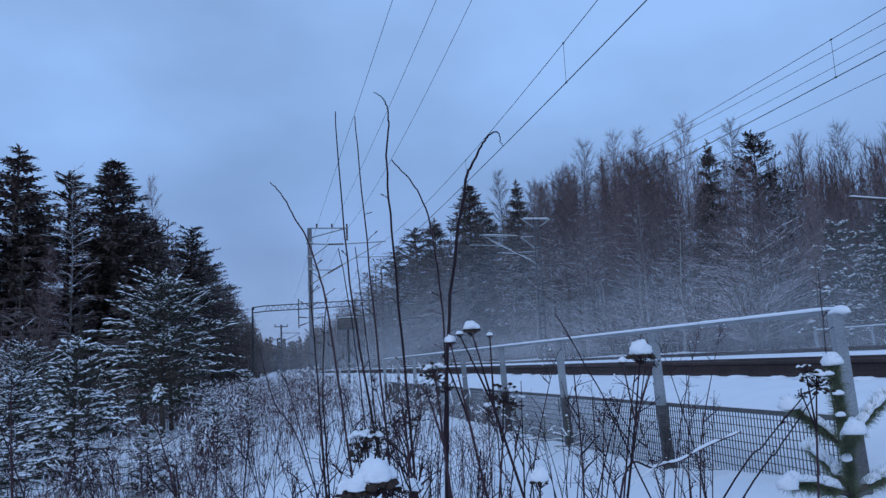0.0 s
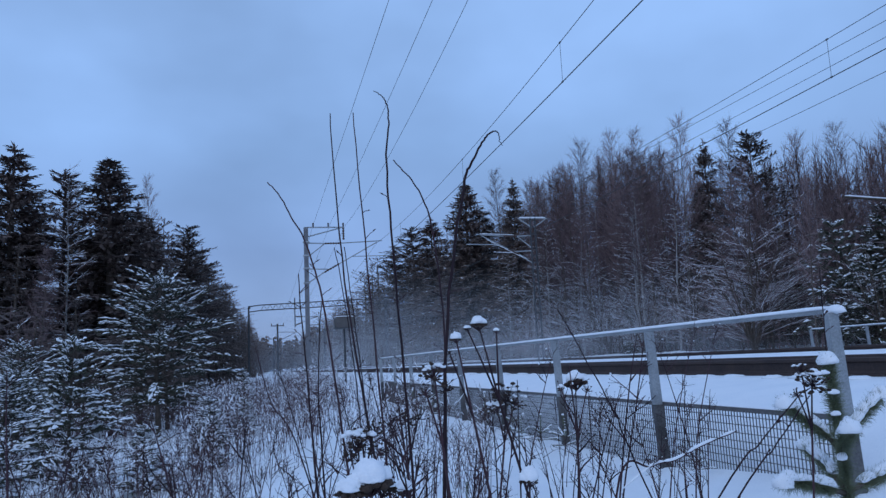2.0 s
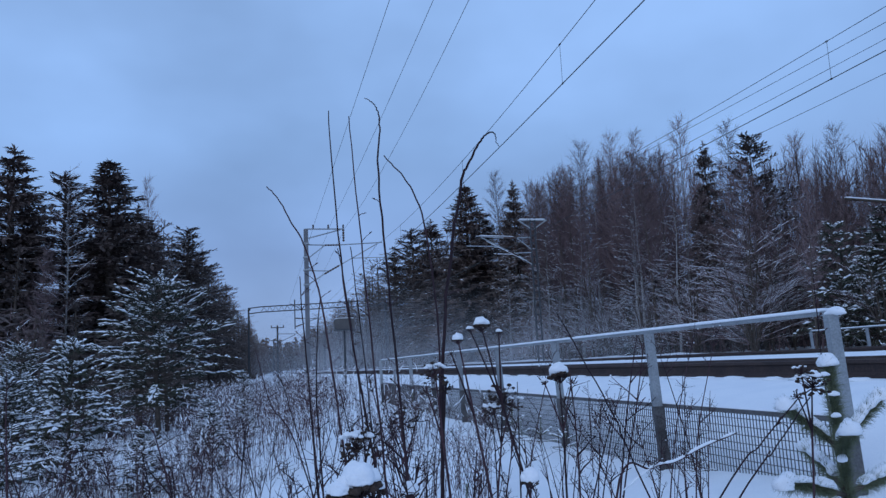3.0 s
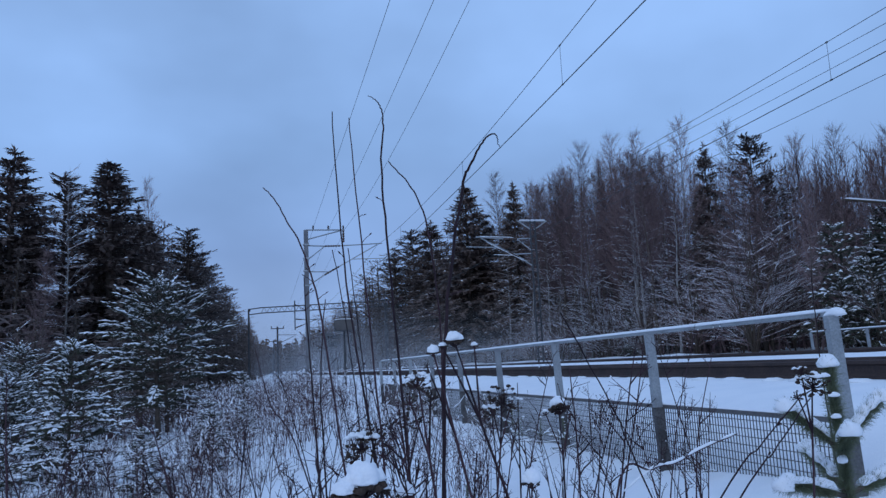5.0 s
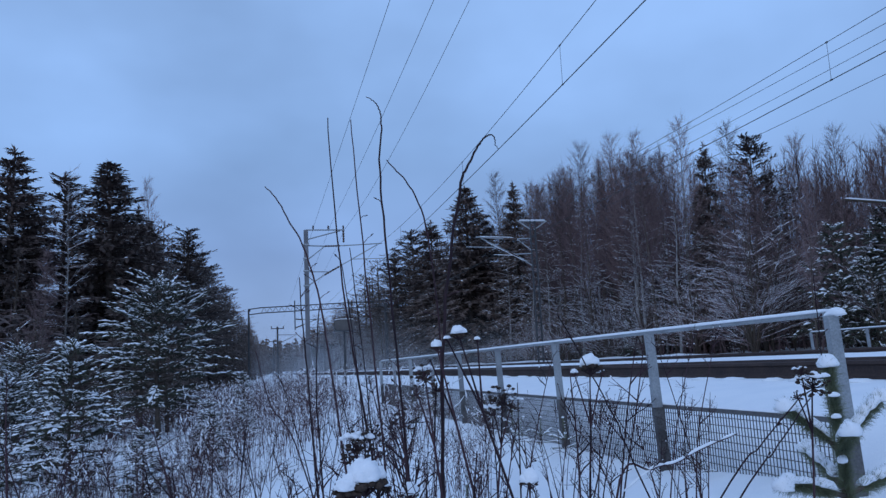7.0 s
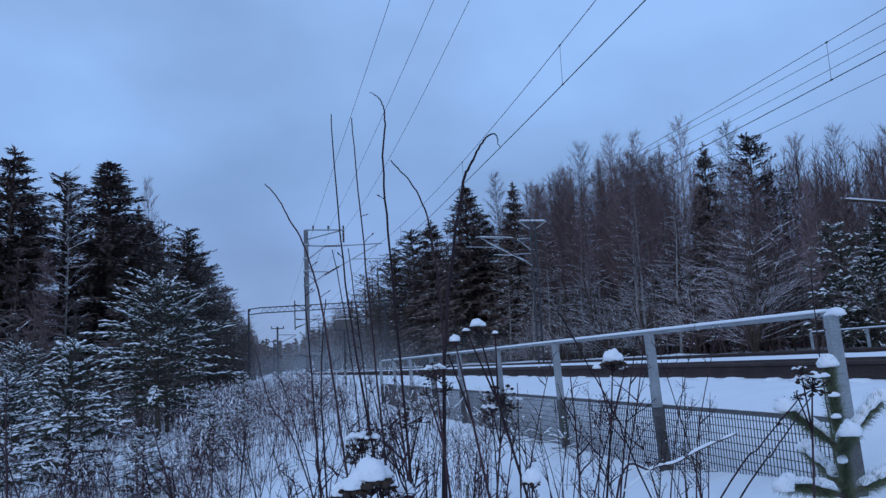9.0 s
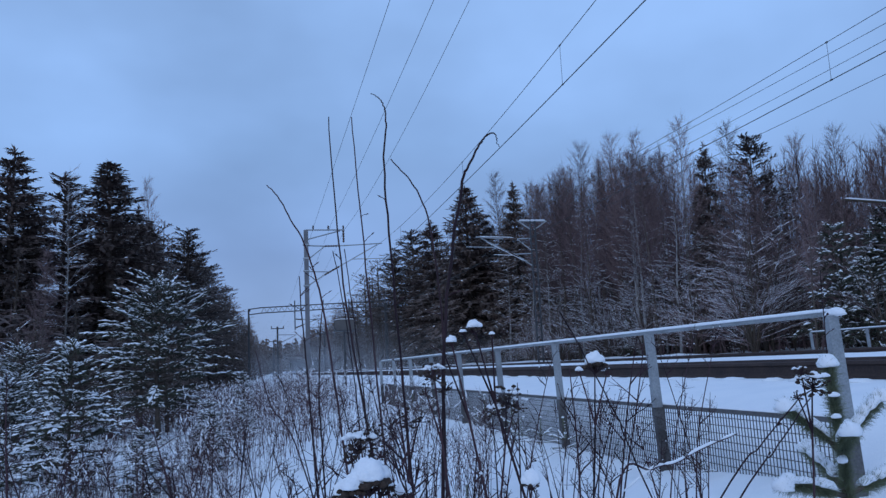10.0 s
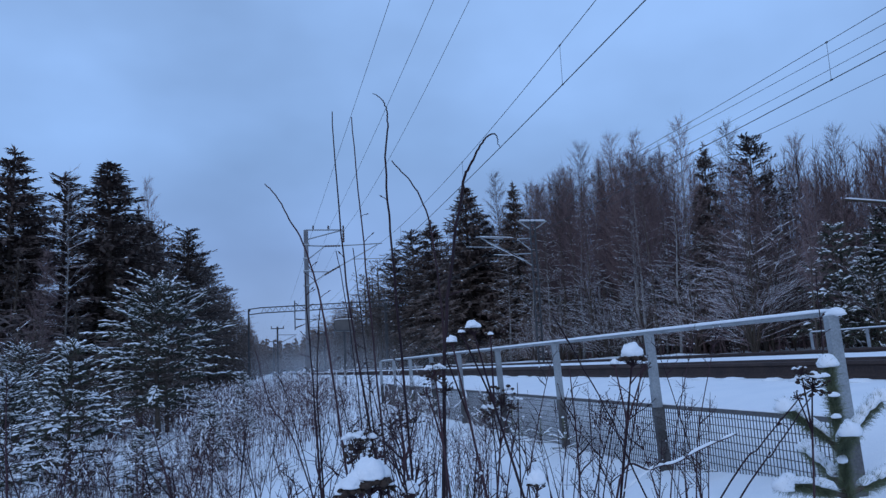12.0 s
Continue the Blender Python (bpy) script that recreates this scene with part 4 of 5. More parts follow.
    for i, x, y, top in ((0, 20.6, 29.2, 7.2), (1, 19.8, 43, 7.2), (0, 19.4, 36.5, 6.0), (1, 19.4, 54, 5.0), (0, 22.5, 25.0, 5.0), (1, 25, 22, 6.0), (1, 20.2, 33, 6.4), (0, 19.0, 47, 5.6), (1, 18.8, 39.5, 5.0), (0, 18.7, 51, 4.2), (1, 22.6, 31, 8.2), (0, 19.8, 64, 4.2), (1, 26, 36, 8.5)):
        stand(FANS[i], x, y, top, 7.4, 60 * y, used, 1.25, g)
    g = "young snowy spruces at the forest edge"
    for i, x, y, top, wide in ((2, 21.8, 25.2, 6.3, 1.0), (2, 21.6, 23.4, 4.6, 1.2), (2, 19.2, 37.5, 3.9, 0.7), (2, 24.5, 25.5, 6.4, 1.2), (2, 22.4, 22.0, 4.0, 1.1), (2, 26.5, 27.5, 7.5, 1.1)):
        stand(YOUNG[i], x, y, top, YOUNG_H[i], 77 * i + y * 9, used, wide, g)


plant_left()
plant_right()


def build_understory():
    """The dim tangle of twigs and small firs inside the wood."""
    rng = random.Random(17)
    s, dark = Shape(), Shape()
    for side, count in ((1, 2600), (-1, 1500)):
        for k in range(count):
            if side > 0:
                y = rng.uniform(18, 110)
                x = 22.5 + rng.random() * 26
            else:
                y = rng.uniform(36, 170)
                x = float(np.interp(y, WEST_Y, WEST_X)) - 0.3 - rng.random() ** 1.5 * 20 - (y < 60)
            z = ground_z(x, y) - 0.1
            h = rng.uniform(1.5, 6.5)
            p = Vector((x, y, z))
            lean = Vector((rng.uniform(-0.25, 0.25), rng.uniform(-0.25, 0.25), 1)) * h
            s.cone(p, p + lean, 0.035)
            for j in range(5):
                a = p + lean * rng.uniform(0.15, 0.9)
                d = Vector((rng.uniform(-1, 1), rng.uniform(-1, 1), rng.uniform(-0.2, 0.9))).normalized() * rng.uniform(0.5, 1.7)
                s.cone(a, a + d, 0.028)
                if rng.random() < 0.9:
                    e = a + d * 0.6
                    dark.spray(e, e + Vector((rng.uniform(-1, 1), rng.uniform(-1, 1), rng.uniform(-0.5, 0.3))) * 0.9, rng.uniform(0.1, 0.2), 0.6)
                    dark.spray(a, a + Vector((rng.uniform(-1, 1), rng.uniform(-1, 1), rng.uniform(-0.5, 0.3))) * 0.9, rng.uniform(0.1, 0.2), 0.6)
    thing = tagged(new("undergrowth", s.mesh("undergrowth", TWIGS)), "dim tangle of thin trunks and twigs inside the wood", "undergrowth", kind="stuff")
    tagged(part("needle_sprays", dark, NEEDLES, thing, "dark needles of small firs"), kind="stuff")


build_understory()


def far_woods():
    """Distant mixed wood that closes the view down the line."""
    rng = random.Random(3)
    s = Shape()
    for k in range(760):
        x, y = rng.uniform(-60, 85), rng.uniform(300, 480)
        if abs(x - 8) < 12 and y < 400:
            continue
        z, h = ground_z(x, y), rng.uniform(13, 20)
        for w in range(9):
            t = 0.12 + 0.88 * w / 9
            for q in range(5):
                a = 2 * math.pi * (q + rng.random()) / 5
                r = 3.8 * (1 - t) + 0.5
                p = Vector((x, y, z + h * t))
                s.spray(p, p + Vector((math.cos(a) * r, math.sin(a) * r, rng.uniform(-1.3, 0.3))), 0.85, 0.8)
        s.tube([(x, y, z), (x, y, z + h)], [0.2, 0.03], 4)
    tagged(new("far_woods", s.mesh("far_woods", NEEDLES)), "distant dark wood closing the view down the line", "forest", kind="stuff")


def deep_wood():
    """Closely standing bare trees deeper in the eastern wood: thin upright trunks and brushes of twigs."""
    rng = random.Random(31)
    s = Shape()
    for k in range(680):
        y = 14 + 106 * rng.random() ** 1.15
        x = rng.uniform(27, 62)
        z = ground_z(x, y)
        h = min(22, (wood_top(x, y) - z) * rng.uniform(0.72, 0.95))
        p = Vector((x, y, z))
        lean = Vector((rng.uniform(-0.05, 0.05), rng.uniform(-0.05, 0.05), 1)) * h
        s.cone(p, p + lean, 0.09)
        for j in range(84):
            t = 0.12 + 0.86 * rng.random()
            a = p + lean * t
            ang = rng.uniform(0, 6.283)
            r = (1.1 - t) * 2.0 * rng.uniform(0.3, 1)
            b = a + Vector((math.cos(ang) * r, math.sin(ang) * r, rng.uniform(0.8, 1.8) * (0.35 + r)))
            s.cone(a, b, 0.013)
            for w in (0.0145, 0.013):
                m = a.lerp(b, rng.uniform(0.2, 0.95))
                s.sliver(m, m + (b - a).normalized() * 0.5 + Vector((rng.uniform(-0.45, 0.45), rng.uniform(-0.45, 0.45), rng.uniform(-0.1, 0.6))), w)
    tagged(new("birch_wood", s.mesh("birch_wood", TWIGS)), "dense bare birch wood behind the forest edge", "forest", kind="stuff")


far_woods()
deep_wood()

# ---- plants near the camera ----
MOVERS = {}


def through_points(pts, n=8):
    """A smooth line through the given points."""
    pts = [Vector(p) for p in pts]
    out = []
    for i in range(len(pts) - 1):
        p0, p1, p2, p3 = pts[max(i - 1, 0)], pts[i], pts[i + 1], pts[min(i + 2, len(pts) - 1)]
        for k in range(n):
            t = k / n
            out.append(0.5 * (2 * p1 + (p2 - p0) * t + (2 * p0 - 5 * p1 + 4 * p2 - p3) * t * t + (3 * p1 - p0 - 3 * p2 + p3) * t ** 3))
    out.append(pts[-1])
    return out


def taper(n, a, b):
    return [a + (b - a) * (i / (n - 1)) ** 0.75 for i in range(n)]


def tall_stem(key, y, foot, low, mid, tip, r, hook=(), twigs=3, label="tall dry brown weed stem standing in snow", end=0.0022):
    """A tall dry stalk. Its origin is its foot; low, mid and tip are x and z on its way up; hook: a curled end."""
    rng = random.Random(key)
    base = Vector((foot, y, ground_z(foot, y) - 0.03))
    pts = [base] + [Vector((x, y, z)) for x, z in (low, mid, tip, *hook)]
    line = [p - base for p in through_points(pts)]
    for i, p in enumerate(line):
        p += Vector((noise.noise((i * 0.6, y * 9, foot * 9)), noise.noise((i * 0.6, foot * 7, 4)), 0)) * 0.004
    thing = empty("weed_stalk", pose(*base), label, "dry plant", "tall dry stalks")
    s = Shape().tube(line, taper(len(line), r * 0.72, end * 0.7), 7)
    stalk = part("stalk", s, STEM, thing, "", True)
    n = len(line)
    for k in range(twigs):
        i = rng.randrange(12, 23)
        a, side = line[i], rng.choice((-1, 1))
        d = Vector((side * rng.uniform(0.5, 1), rng.uniform(-0.5, 0.5), rng.uniform(0.2, 0.9))).normalized()
        b = a + d * rng.uniform(0.015, 0.04)
        t = Shape().tube([a, a.lerp(b, 0.6) + Vector((0, 0, 0.003)), b], [0.0016, 0.0013, 0.001], 4)
        t.spray(b - d * 0.004, b + d * 0.012, 0.004, 0.9)
        part("side_shoot", t, STEM, stalk)
    MOVERS[key] = thing
    return thing


def umbel(key, y, foot, x, z, size, buttons, snow, side_heads=(), label="dry brown tansy head under a cap of snow"):
    """A flat-topped seed head on a stalk: rays, many button heads and a heap of snow."""
    rng = random.Random(key)
    base = Vector((foot, y, ground_z(foot, y) - 0.03))
    top = Vector((x, y, z)) - base
    thing = empty("tansy_plant", pose(*base), label, "dry plant", "dry tansy plants")
    fork = top * 0.86 - Vector((0, 0, 0.01))
    bend = top * 0.5 + Vector((rng.uniform(-0.02, 0.02), 0, 0))
    line = through_points([Vector((0, 0, 0)), bend, fork], 7)
    part("stalk", Shape().tube(line, taper(len(line), 0.0045, 0.003), 6), STEM, thing, "", True)
    heads = [(top, size, buttons, snow)] + [(top + Vector(o) * 1.0, size * k, max(3, int(buttons * k)), snow * k * q) for o, k, q in side_heads]
    for c, w, count, heap in heads:
        s, rays = Shape(), Shape()
        rays.tube([fork, fork.lerp(c, 0.6), c - Vector((0, 0, w * 0.25))], [0.003, 0.0022, 0.002], 5)
        for k in range(count):
            a, q = 2.4 * k, math.sqrt((k + 0.5) / count)
            p = c + Vector((math.cos(a) * q * w, math.sin(a) * q * w, -0.25 * w * q * q + (rng.uniform(-0.1, 0.08) if heap > 0.6 * w else rng.uniform(-1.1, 0.4)) * w))
            rays.tube([c - Vector((0, 0, w * 0.9)), p - Vector((0, 0, w * 0.12))], [0.0012, 0.0009], 4, False)
            e = w * (0.25 if heap > 0.6 * w else 0.14) * rng.uniform(0.75, 1.25)
            s.mound(p.x, p.y, p.z - e * 0.6, e, e, e * 0.9, 3, 7, 0.25, 0.5)
        tagged(part("umbel_stalk", rays, STEM, thing), kind="stuff")
        head = tagged(part("seed_head", s, SEED, thing, "", True), kind="stuff")
        if heap > 0.6 * w:
            m = Shape().mound(c.x, c.y, c.z + w * 0.1, w * 0.88, w * 0.88, heap * 0.9, 10, 26, 0.3, 0.15, 0.3)
            for k in range(4):
                b = rng.uniform(0, 6.3)
                q = w * rng.uniform(0.35, 0.6)
                m.mound(c.x + math.cos(b) * q, c.y + math.sin(b) * q, c.z + w * 0.04, w * 0.5, w * 0.45, heap * rng.uniform(0.4, 0.7), 8, 18, 0.3, 0.2, 0.3)
            part("snow_cap", m, SNOW_CAP, head, "rounded cap of fresh snow", True)
        elif heap:
            m = Shape()
            for k in range(count):
                if rng.random() < 0.45:
                    a, q = 2.4 * k, math.sqrt((k + 0.5) / count)
                    e = w * rng.uniform(0.14, 0.26)
                    m.mound(c.x + math.cos(a) * q * w, c.y + math.sin(a) * q * w, c.z + 0.02 * w - 0.25 * w * q * q, e, e, e * 0.9, 4, 9, 0.35, 0.3)
            tagged(part("snow_cap", m, SNOW_CAP, head, "small tufts of snow", True), kind="stuff")
    MOVERS[key] = thing
    return thing


def build_stalks():
    tall_stem("A", 2.2, 0.45, (0.322, 0.928), (0.245, 1.500), (0.215, 2.010), 0.0078)
    tall_stem("B", 2.3, 0.42, (0.364, 0.847), (0.321, 1.476), (0.286, 2.029), 0.0075)
    tall_stem("C", 2.1, 0.42, (0.398, 0.892), (0.372, 1.42), (0.354, 1.793), 0.0064, ((0.364, 1.935), (0.363, 1.983), (0.354, 2.011), (0.341, 2.026), (0.325, 2.034)), 5, end=0.0014)
    tall_stem("D", 2.0, 0.4, (0.455, 0.889), (0.487, 1.38), (0.549, 1.73), 0.0085, ((0.572, 1.79), (0.605, 1.852), (0.63, 1.881), (0.647, 1.891), (0.658, 1.886), (0.66, 1.867), (0.668, 1.85)), 5, end=0.0012)
    tall_stem("E", 2.05, 0.47, (0.478, 0.892), (0.488, 1.384), (0.459, 1.660), 0.0055, ((0.414, 1.762), (0.362, 1.821)), 6)
    tall_stem("K", 2.4, 0.37, (0.254, 0.923), (0.197, 1.401), (0.146, 1.614), 0.006, ((0.088, 1.740), (0.049, 1.807), (0.020, 1.837)), 6)
    tall_stem("L", 2.7, 0.42, (0.351, 0.839), (0.318, 1.279), (0.264, 1.673), 0.0048)
    tall_stem("M2", 2.6, 0.44, (0.372, 0.852), (0.334, 1.315), (0.300, 1.662), 0.0045)
    tall_stem("N2", 2.5, 0.23, (0.178, 0.831), (0.156, 1.195), (0.136, 1.556), 0.0085, (), 10)
    tall_stem("N3", 2.5, 0.2, (0.192, 0.85), (0.18, 1.2), (0.2, 1.48), 0.006, (), 10)
    tall_stem("O", 1.9, 1.33, (0.978, 0.901), (0.890, 1.124), (0.762, 1.372), 0.0038)
    tall_stem("P", 2.3, 1.96, (1.913, 0.714), (1.888, 1.126), (1.897, 1.517), 0.005, (), 8)
    tall_stem("Q", 3.0, -0.80, (-0.846, 0.839), (-0.858, 1.085), (-0.862, 1.297), 0.007, (), 7)
    tall_stem("R", 2.6, 0.42, (0.130, 0.960), (0.035, 1.145), (-0.014, 1.329), 0.004)
    tall_stem("S", 1.8, 0.3, (1.114, 0.870), (1.257, 1.006), (1.397, 1.128), 0.0042, (), 2)
    tall_stem("U", 1.8, 0.33, (1.162, 0.859), (1.296, 0.989), (1.420, 1.119), 0.0042, (), 2)
    branch = tall_stem("V", 2.0, 0.84, (0.94, 0.872), (1.05, 0.94), (1.124, 0.952), 0.0055, ((1.21, 0.985), (1.327, 1.018)), 6, "bent bare branch with a ridge of snow")
    s, o = Shape(), branch.matrix_basis.translation
    ridge = through_points([(0.94, 2.0, 0.872), (1.05, 2.0, 0.94), (1.124, 2.0, 0.952), (1.21, 2.0, 0.985), (1.327, 2.0, 1.018)])
    for i, j in ((2, 12), (12, 19), (20, 27), (28, 31)):
        snow_strip(s, [p - o + Vector((0, 0, 0.003)) for p in ridge[i:j + 1]], 0.0034, 0.0055, 0.015)
    part("snow_cover", s, SNOW_CAP, branch, "ridge of snow on the branch", True)

    umbel("F", 1.9, 0.863, 0.530, 1.344, 0.022, 16, 0.017, (((0.05, 0.01, -0.02), 0.4, 1.0), ((-0.03, 0, -0.012), 0.45, 0.8)))
    umbel("G", 1.9, 0.727, 0.474, 1.310, 0.015, 12, 0.015, (((-0.015, 0.02, -0.03), 0.6, 0),))
    umbel("M", 1.9, 0.529, 0.425, 1.25, 0.034, 34, 0.01, (((0.03, 0.01, -0.045), 0.6, 0), ((-0.02, 0.02, -0.05), 0.6, 0)), "dark dry tansy head with a little snow")
    umbel("H", 2.0, 0.808, 1.018, 1.254, 0.036, 20, 0.034, (((-0.055, 0.0, -0.02), 0.35, 1.0), ((0.04, 0, -0.02), 0.5, 0.3)))
    umbel("I", 1.7, 0.171, 0.228, 1.022, 0.044, 32, 0.038, (((-0.038, -0.012, -0.016), 0.72, 0.75), ((0.03, 0.01, -0.02), 0.6, 0.7)))
    umbel("I2", 1.75, 0.155, 0.178, 0.985, 0.026, 12, 0.024)
    umbel("I3", 1.75, 0.276, 0.317, 0.975, 0.021, 10, 0.023)
    umbel("N", 1.8, 0.543, 0.631, 0.968, 0.023, 12, 0.028)
    umbel("J", 1.9, 1.368, 1.517, 1.178, 0.045, 34, 0.016, (((-0.035, 0.0, 0.02), 0.5, 0.8), ((-0.05, 0.01, -0.05), 0.4, 0)), "dark berry cluster dusted with snow")
    umbel("X1", 2.1, 0.265, 0.255, 1.078, 0.045, 30, 0.008, (((0.05, 0.02, 0.02), 0.7, 0), ((-0.02, 0.02, -0.05), 0.6, 0), ((0.06, 0, -0.04), 0.6, 0)), "brown dry tansy head nearly free of snow")
    umbel("X2", 2.4, 0.458, 0.434, 1.113, 0.04, 22, 0.0, (((0.05, 0.02, -0.01), 0.7, 0),), "brown dry seed head free of snow")
    umbel("X3", 2.4, 0.656, 0.760, 1.165, 0.05, 26, 0.02, (((-0.03, 0.02, -0.05), 0.7, 0.5), ((0.04, 0.02, -0.03), 0.6, 0.5)), "dry brown seed head dusted with snow")


build_stalks()


def weed(seed, h):
    """A dry branching weed, 1 m high or so, with thin side branches, buds and some snow."""
    rng = random.Random(seed)
    thing = empty("dry_weed", pose(0, 0, 0), "thin dry branching weed standing in snow", "dry plant", "dry weeds in the foreground")
    lean = Vector((rng.uniform(-0.3, 0.3), rng.uniform(-0.2, 0.2), 0))
    line = through_points([(0, 0, -0.03), lean * h * 0.3 + Vector((rng.uniform(-0.02, 0.02), 0, h * 0.4)), lean * h * 0.8 + Vector((0, 0, h * 0.8)), lean * h * 1.1 + Vector((0, 0, h))], 5)
    part("stalk", Shape().tube(line, taper(len(line), 0.0056, 0.0014), 5), STEM, thing, "", True)
    white = Shape()
    for k in range(rng.randint(4, 9)):
        t = rng.uniform(0.3, 0.97)
        a = along(line, t)
        ang = rng.uniform(0, 2 * math.pi)
        q = limb_line(rng, a, ang, rng.uniform(0.5, 1.1), h * rng.uniform(0.1, 0.32) * (1.2 - t), 0.1, 3, 0.15)
        s = Shape().tube(q, [0.0025, 0.002, 0.0015, 0.001], 4)
        for j in range(3):
            b = along(q, rng.uniform(0.4, 1))
            c = b + Vector((rng.uniform(-1, 1), rng.uniform(-1, 1), rng.uniform(0, 1.2))).normalized() * rng.uniform(0.02, 0.06)
            s.tube([b, c], [0.0012, 0.0006], 3)
            s.spray(c, c + (c - b).normalized() * 0.008, 0.0025, 0.9)
        part("side_branch", s, STEM, thing)
        if rng.random() < 0.2:
            e = q[-1]
            white.mound(e.x, e.y, e.z, 0.0045, 0.0045, 0.006, 3, 8, 0.3)
    if white.v:
        tagged(part("snow_cap", white, SNOW_CAP, thing, "small tufts of snow", True), kind="stuff")
    return thing


def plant_weeds():
    rng = random.Random(12)
    kinds = [weed(100 + i, 1.0) for i in range(8)]
    first = set()
    for k in range(205):
        y = 1.75 + 4.5 * rng.random() ** 1.2
        x = y * (rng.uniform(-0.36, 0.62) if k % 3 else rng.uniform(-0.3, 0.25))
        if x > 2.7:
            continue
        w = kinds[k % 8]
        h = rng.uniform(0.62, 1.05) if y < 3 else rng.uniform(0.5, 1.15)
        if 0.36 < x / y < 0.66:
            h *= 0.88
        z = ground_z(x, y) - 0.01
        turn = rng.uniform(0, 360)
        ob = w if k % 8 not in first else copy_thing(w, pose(x, y, z, 0, 0, turn))
        first.add(k % 8)
        ob.matrix_basis = pose(x, y, z, 0, 0, turn)
        ob.scale = (h, h, h * rng.uniform(0.9, 1.1))

    for k in range(15):
        y = rng.uniform(1.9, 2.9)
        x = y * rng.uniform(0.2, 0.5) if k % 4 else y * rng.uniform(-0.3, 0.15)
        h = rng.uniform(1.0, 1.22)
        ob = copy_thing(kinds[k % 8], pose(x, y, ground_z(x, y) - 0.01, 0, 0, rng.uniform(0, 360)))
        ob.scale = (h * 0.9, h * 0.9, h)


plant_weeds()


def build_thicket():
    """The brushy clearing beside the line: countless thin stems with snow on their tips."""
    rng = random.Random(21)
    s, white = Shape(), Shape()
    for k in range(7200):
        y = 6 + 46 * rng.random() ** 1.25
        x = rng.uniform(-0.24 * y - 1.2, min(2.5, 0.2 * y + 0.6))
        if 13 < y < 23 and -0.195 < x / y < -0.085:
            continue
        if noise.noise((x * 0.8, y * 0.45, 11)) + rng.uniform(-0.25, 0.25) < (0.22 if y < 10 else -0.1):
            continue
        z = ground_z(x, y) - 0.02
        h = rng.uniform(0.5, 1.1) * (0.8 if y < 9 else 1.0) * (1.2 if y > 16 else 1)
        h = min(h, 1.3 - z)
        r = 0.0027 + 0.00018 * y
        lean = Vector((rng.uniform(-0.25, 0.25), rng.uniform(-0.25, 0.25), 1)) * h
        p = Vector((x, y, z))
        s.cone(p, p + lean, r)
        for j in range(6):
            a = p + lean * rng.uniform(0.3, 0.95)
            d = Vector((rng.uniform(-1, 1), rng.uniform(-1, 1), rng.uniform(0.1, 1.3))).normalized() * h * rng.uniform(0.12, 0.34)
            s.cone(a, a + d, r * 0.7)
            if rng.random() < 0.5:
                q = rng.uniform(0.1, 0.5)
                lift = Vector((0, 0, r))
                white.spray(a + d * q + lift, a + d * min(1, q + rng.uniform(0.3, 0.6)) + lift, 0.0055 + 0.00034 * y, 0.9)
    thing = tagged(new("thicket", s.mesh("thicket", BRUSH)), "brushy thicket of thin bare brown twigs", "thicket", kind="stuff")
    tagged(part("snow_cover", white, SNOW_CAP, thing, "snow on the tips of the twigs"), kind="stuff")


build_thicket()


def sapling(seed, h, branches, label, dense=1.0):
    """A small pine: upright leader and a few thick needle-clad branches loaded with snow."""
    rng = random.Random(seed)
    thing = empty("pine_sapling", pose(0, 0, 0), label, "sapling", "pine saplings")
    lines = [([Vector((0, 0, -0.03)), Vector((0.01, 0, h * 0.35)), Vector((0.005, 0, h * 0.7)), Vector((0, 0.01, h))], 0.45)]
    for turn, rise, length, z in branches:
        lines.append((limb_line(rng, (0, 0, h * z), turn, rise, length * h, 0.06, 4, 0.06), 0.2))
    wood, white = Shape(), Shape()
    for line, start in lines:
        wood.tube(line, taper(len(line), 0.007 * h + 0.003, 0.004), 6)
        green = Shape()
        length = (line[-1] - line[0]).length
        for k in range(int((5200 if start > 0.4 else 6500) * dense * length / h)):
            t = start + (1 - start) * rng.random()
            a = along(line, t)
            d = (along(line, min(1, t + 0.05)) - along(line, t - 0.05)).normalized()
            side = Vector((rng.uniform(-1, 1), rng.uniform(-1, 1), rng.uniform(-1, 1)))
            b = a + (d * 0.75 + side.normalized()).normalized() * rng.uniform(0.025, 0.05) * h
            (green.cone if dense == 1.0 else green.sliver)(a, b, 0.001 * h + 0.0002)
        tagged(part("needle_branch", green, SAPLING, thing, "green pine needles"), kind="stuff")
        t = start if start < 0.4 else 2
        while t < 1:
            e = min(1.0, t + rng.uniform(0.18, 0.4))
            lift = Vector((0, 0, 0.012 * h))
            snow_strip(white, [along(line, t) + lift, along(line, (t + e) / 2) + lift * 1.3, along(line, e) + lift], h * rng.uniform(0.015, 0.024), h * rng.uniform(0.014, 0.026), 0.012)
            t = e - rng.uniform(0.0, 0.05) if e < 0.99 else 2
        if start > 0.4:
            for k in range(4):
                p = along(line, 0.66 + 0.075 * k) + Vector((rng.uniform(-0.025, 0.005) * h, -0.024 * h, 0))
                white.mound(p.x, p.y, p.z, rng.uniform(0.014, 0.024) * h, 0.014 * h, rng.uniform(0.01, 0.018) * h, 6, 12, 0.3, 0.5, 0.3)
        p = line[-1]
        white.mound(p.x, p.y, p.z - 0.005 * h, 0.033 * h, 0.033 * h, 0.034 * h, 7, 16, 0.22, 0.3, 0.3)
    part("stem", wood, BARK, thing, "", True)
    tagged(part("snow_cover", white, SNOW_CAP, thing, "clumps of snow on the branches", True), kind="stuff")
    return thing


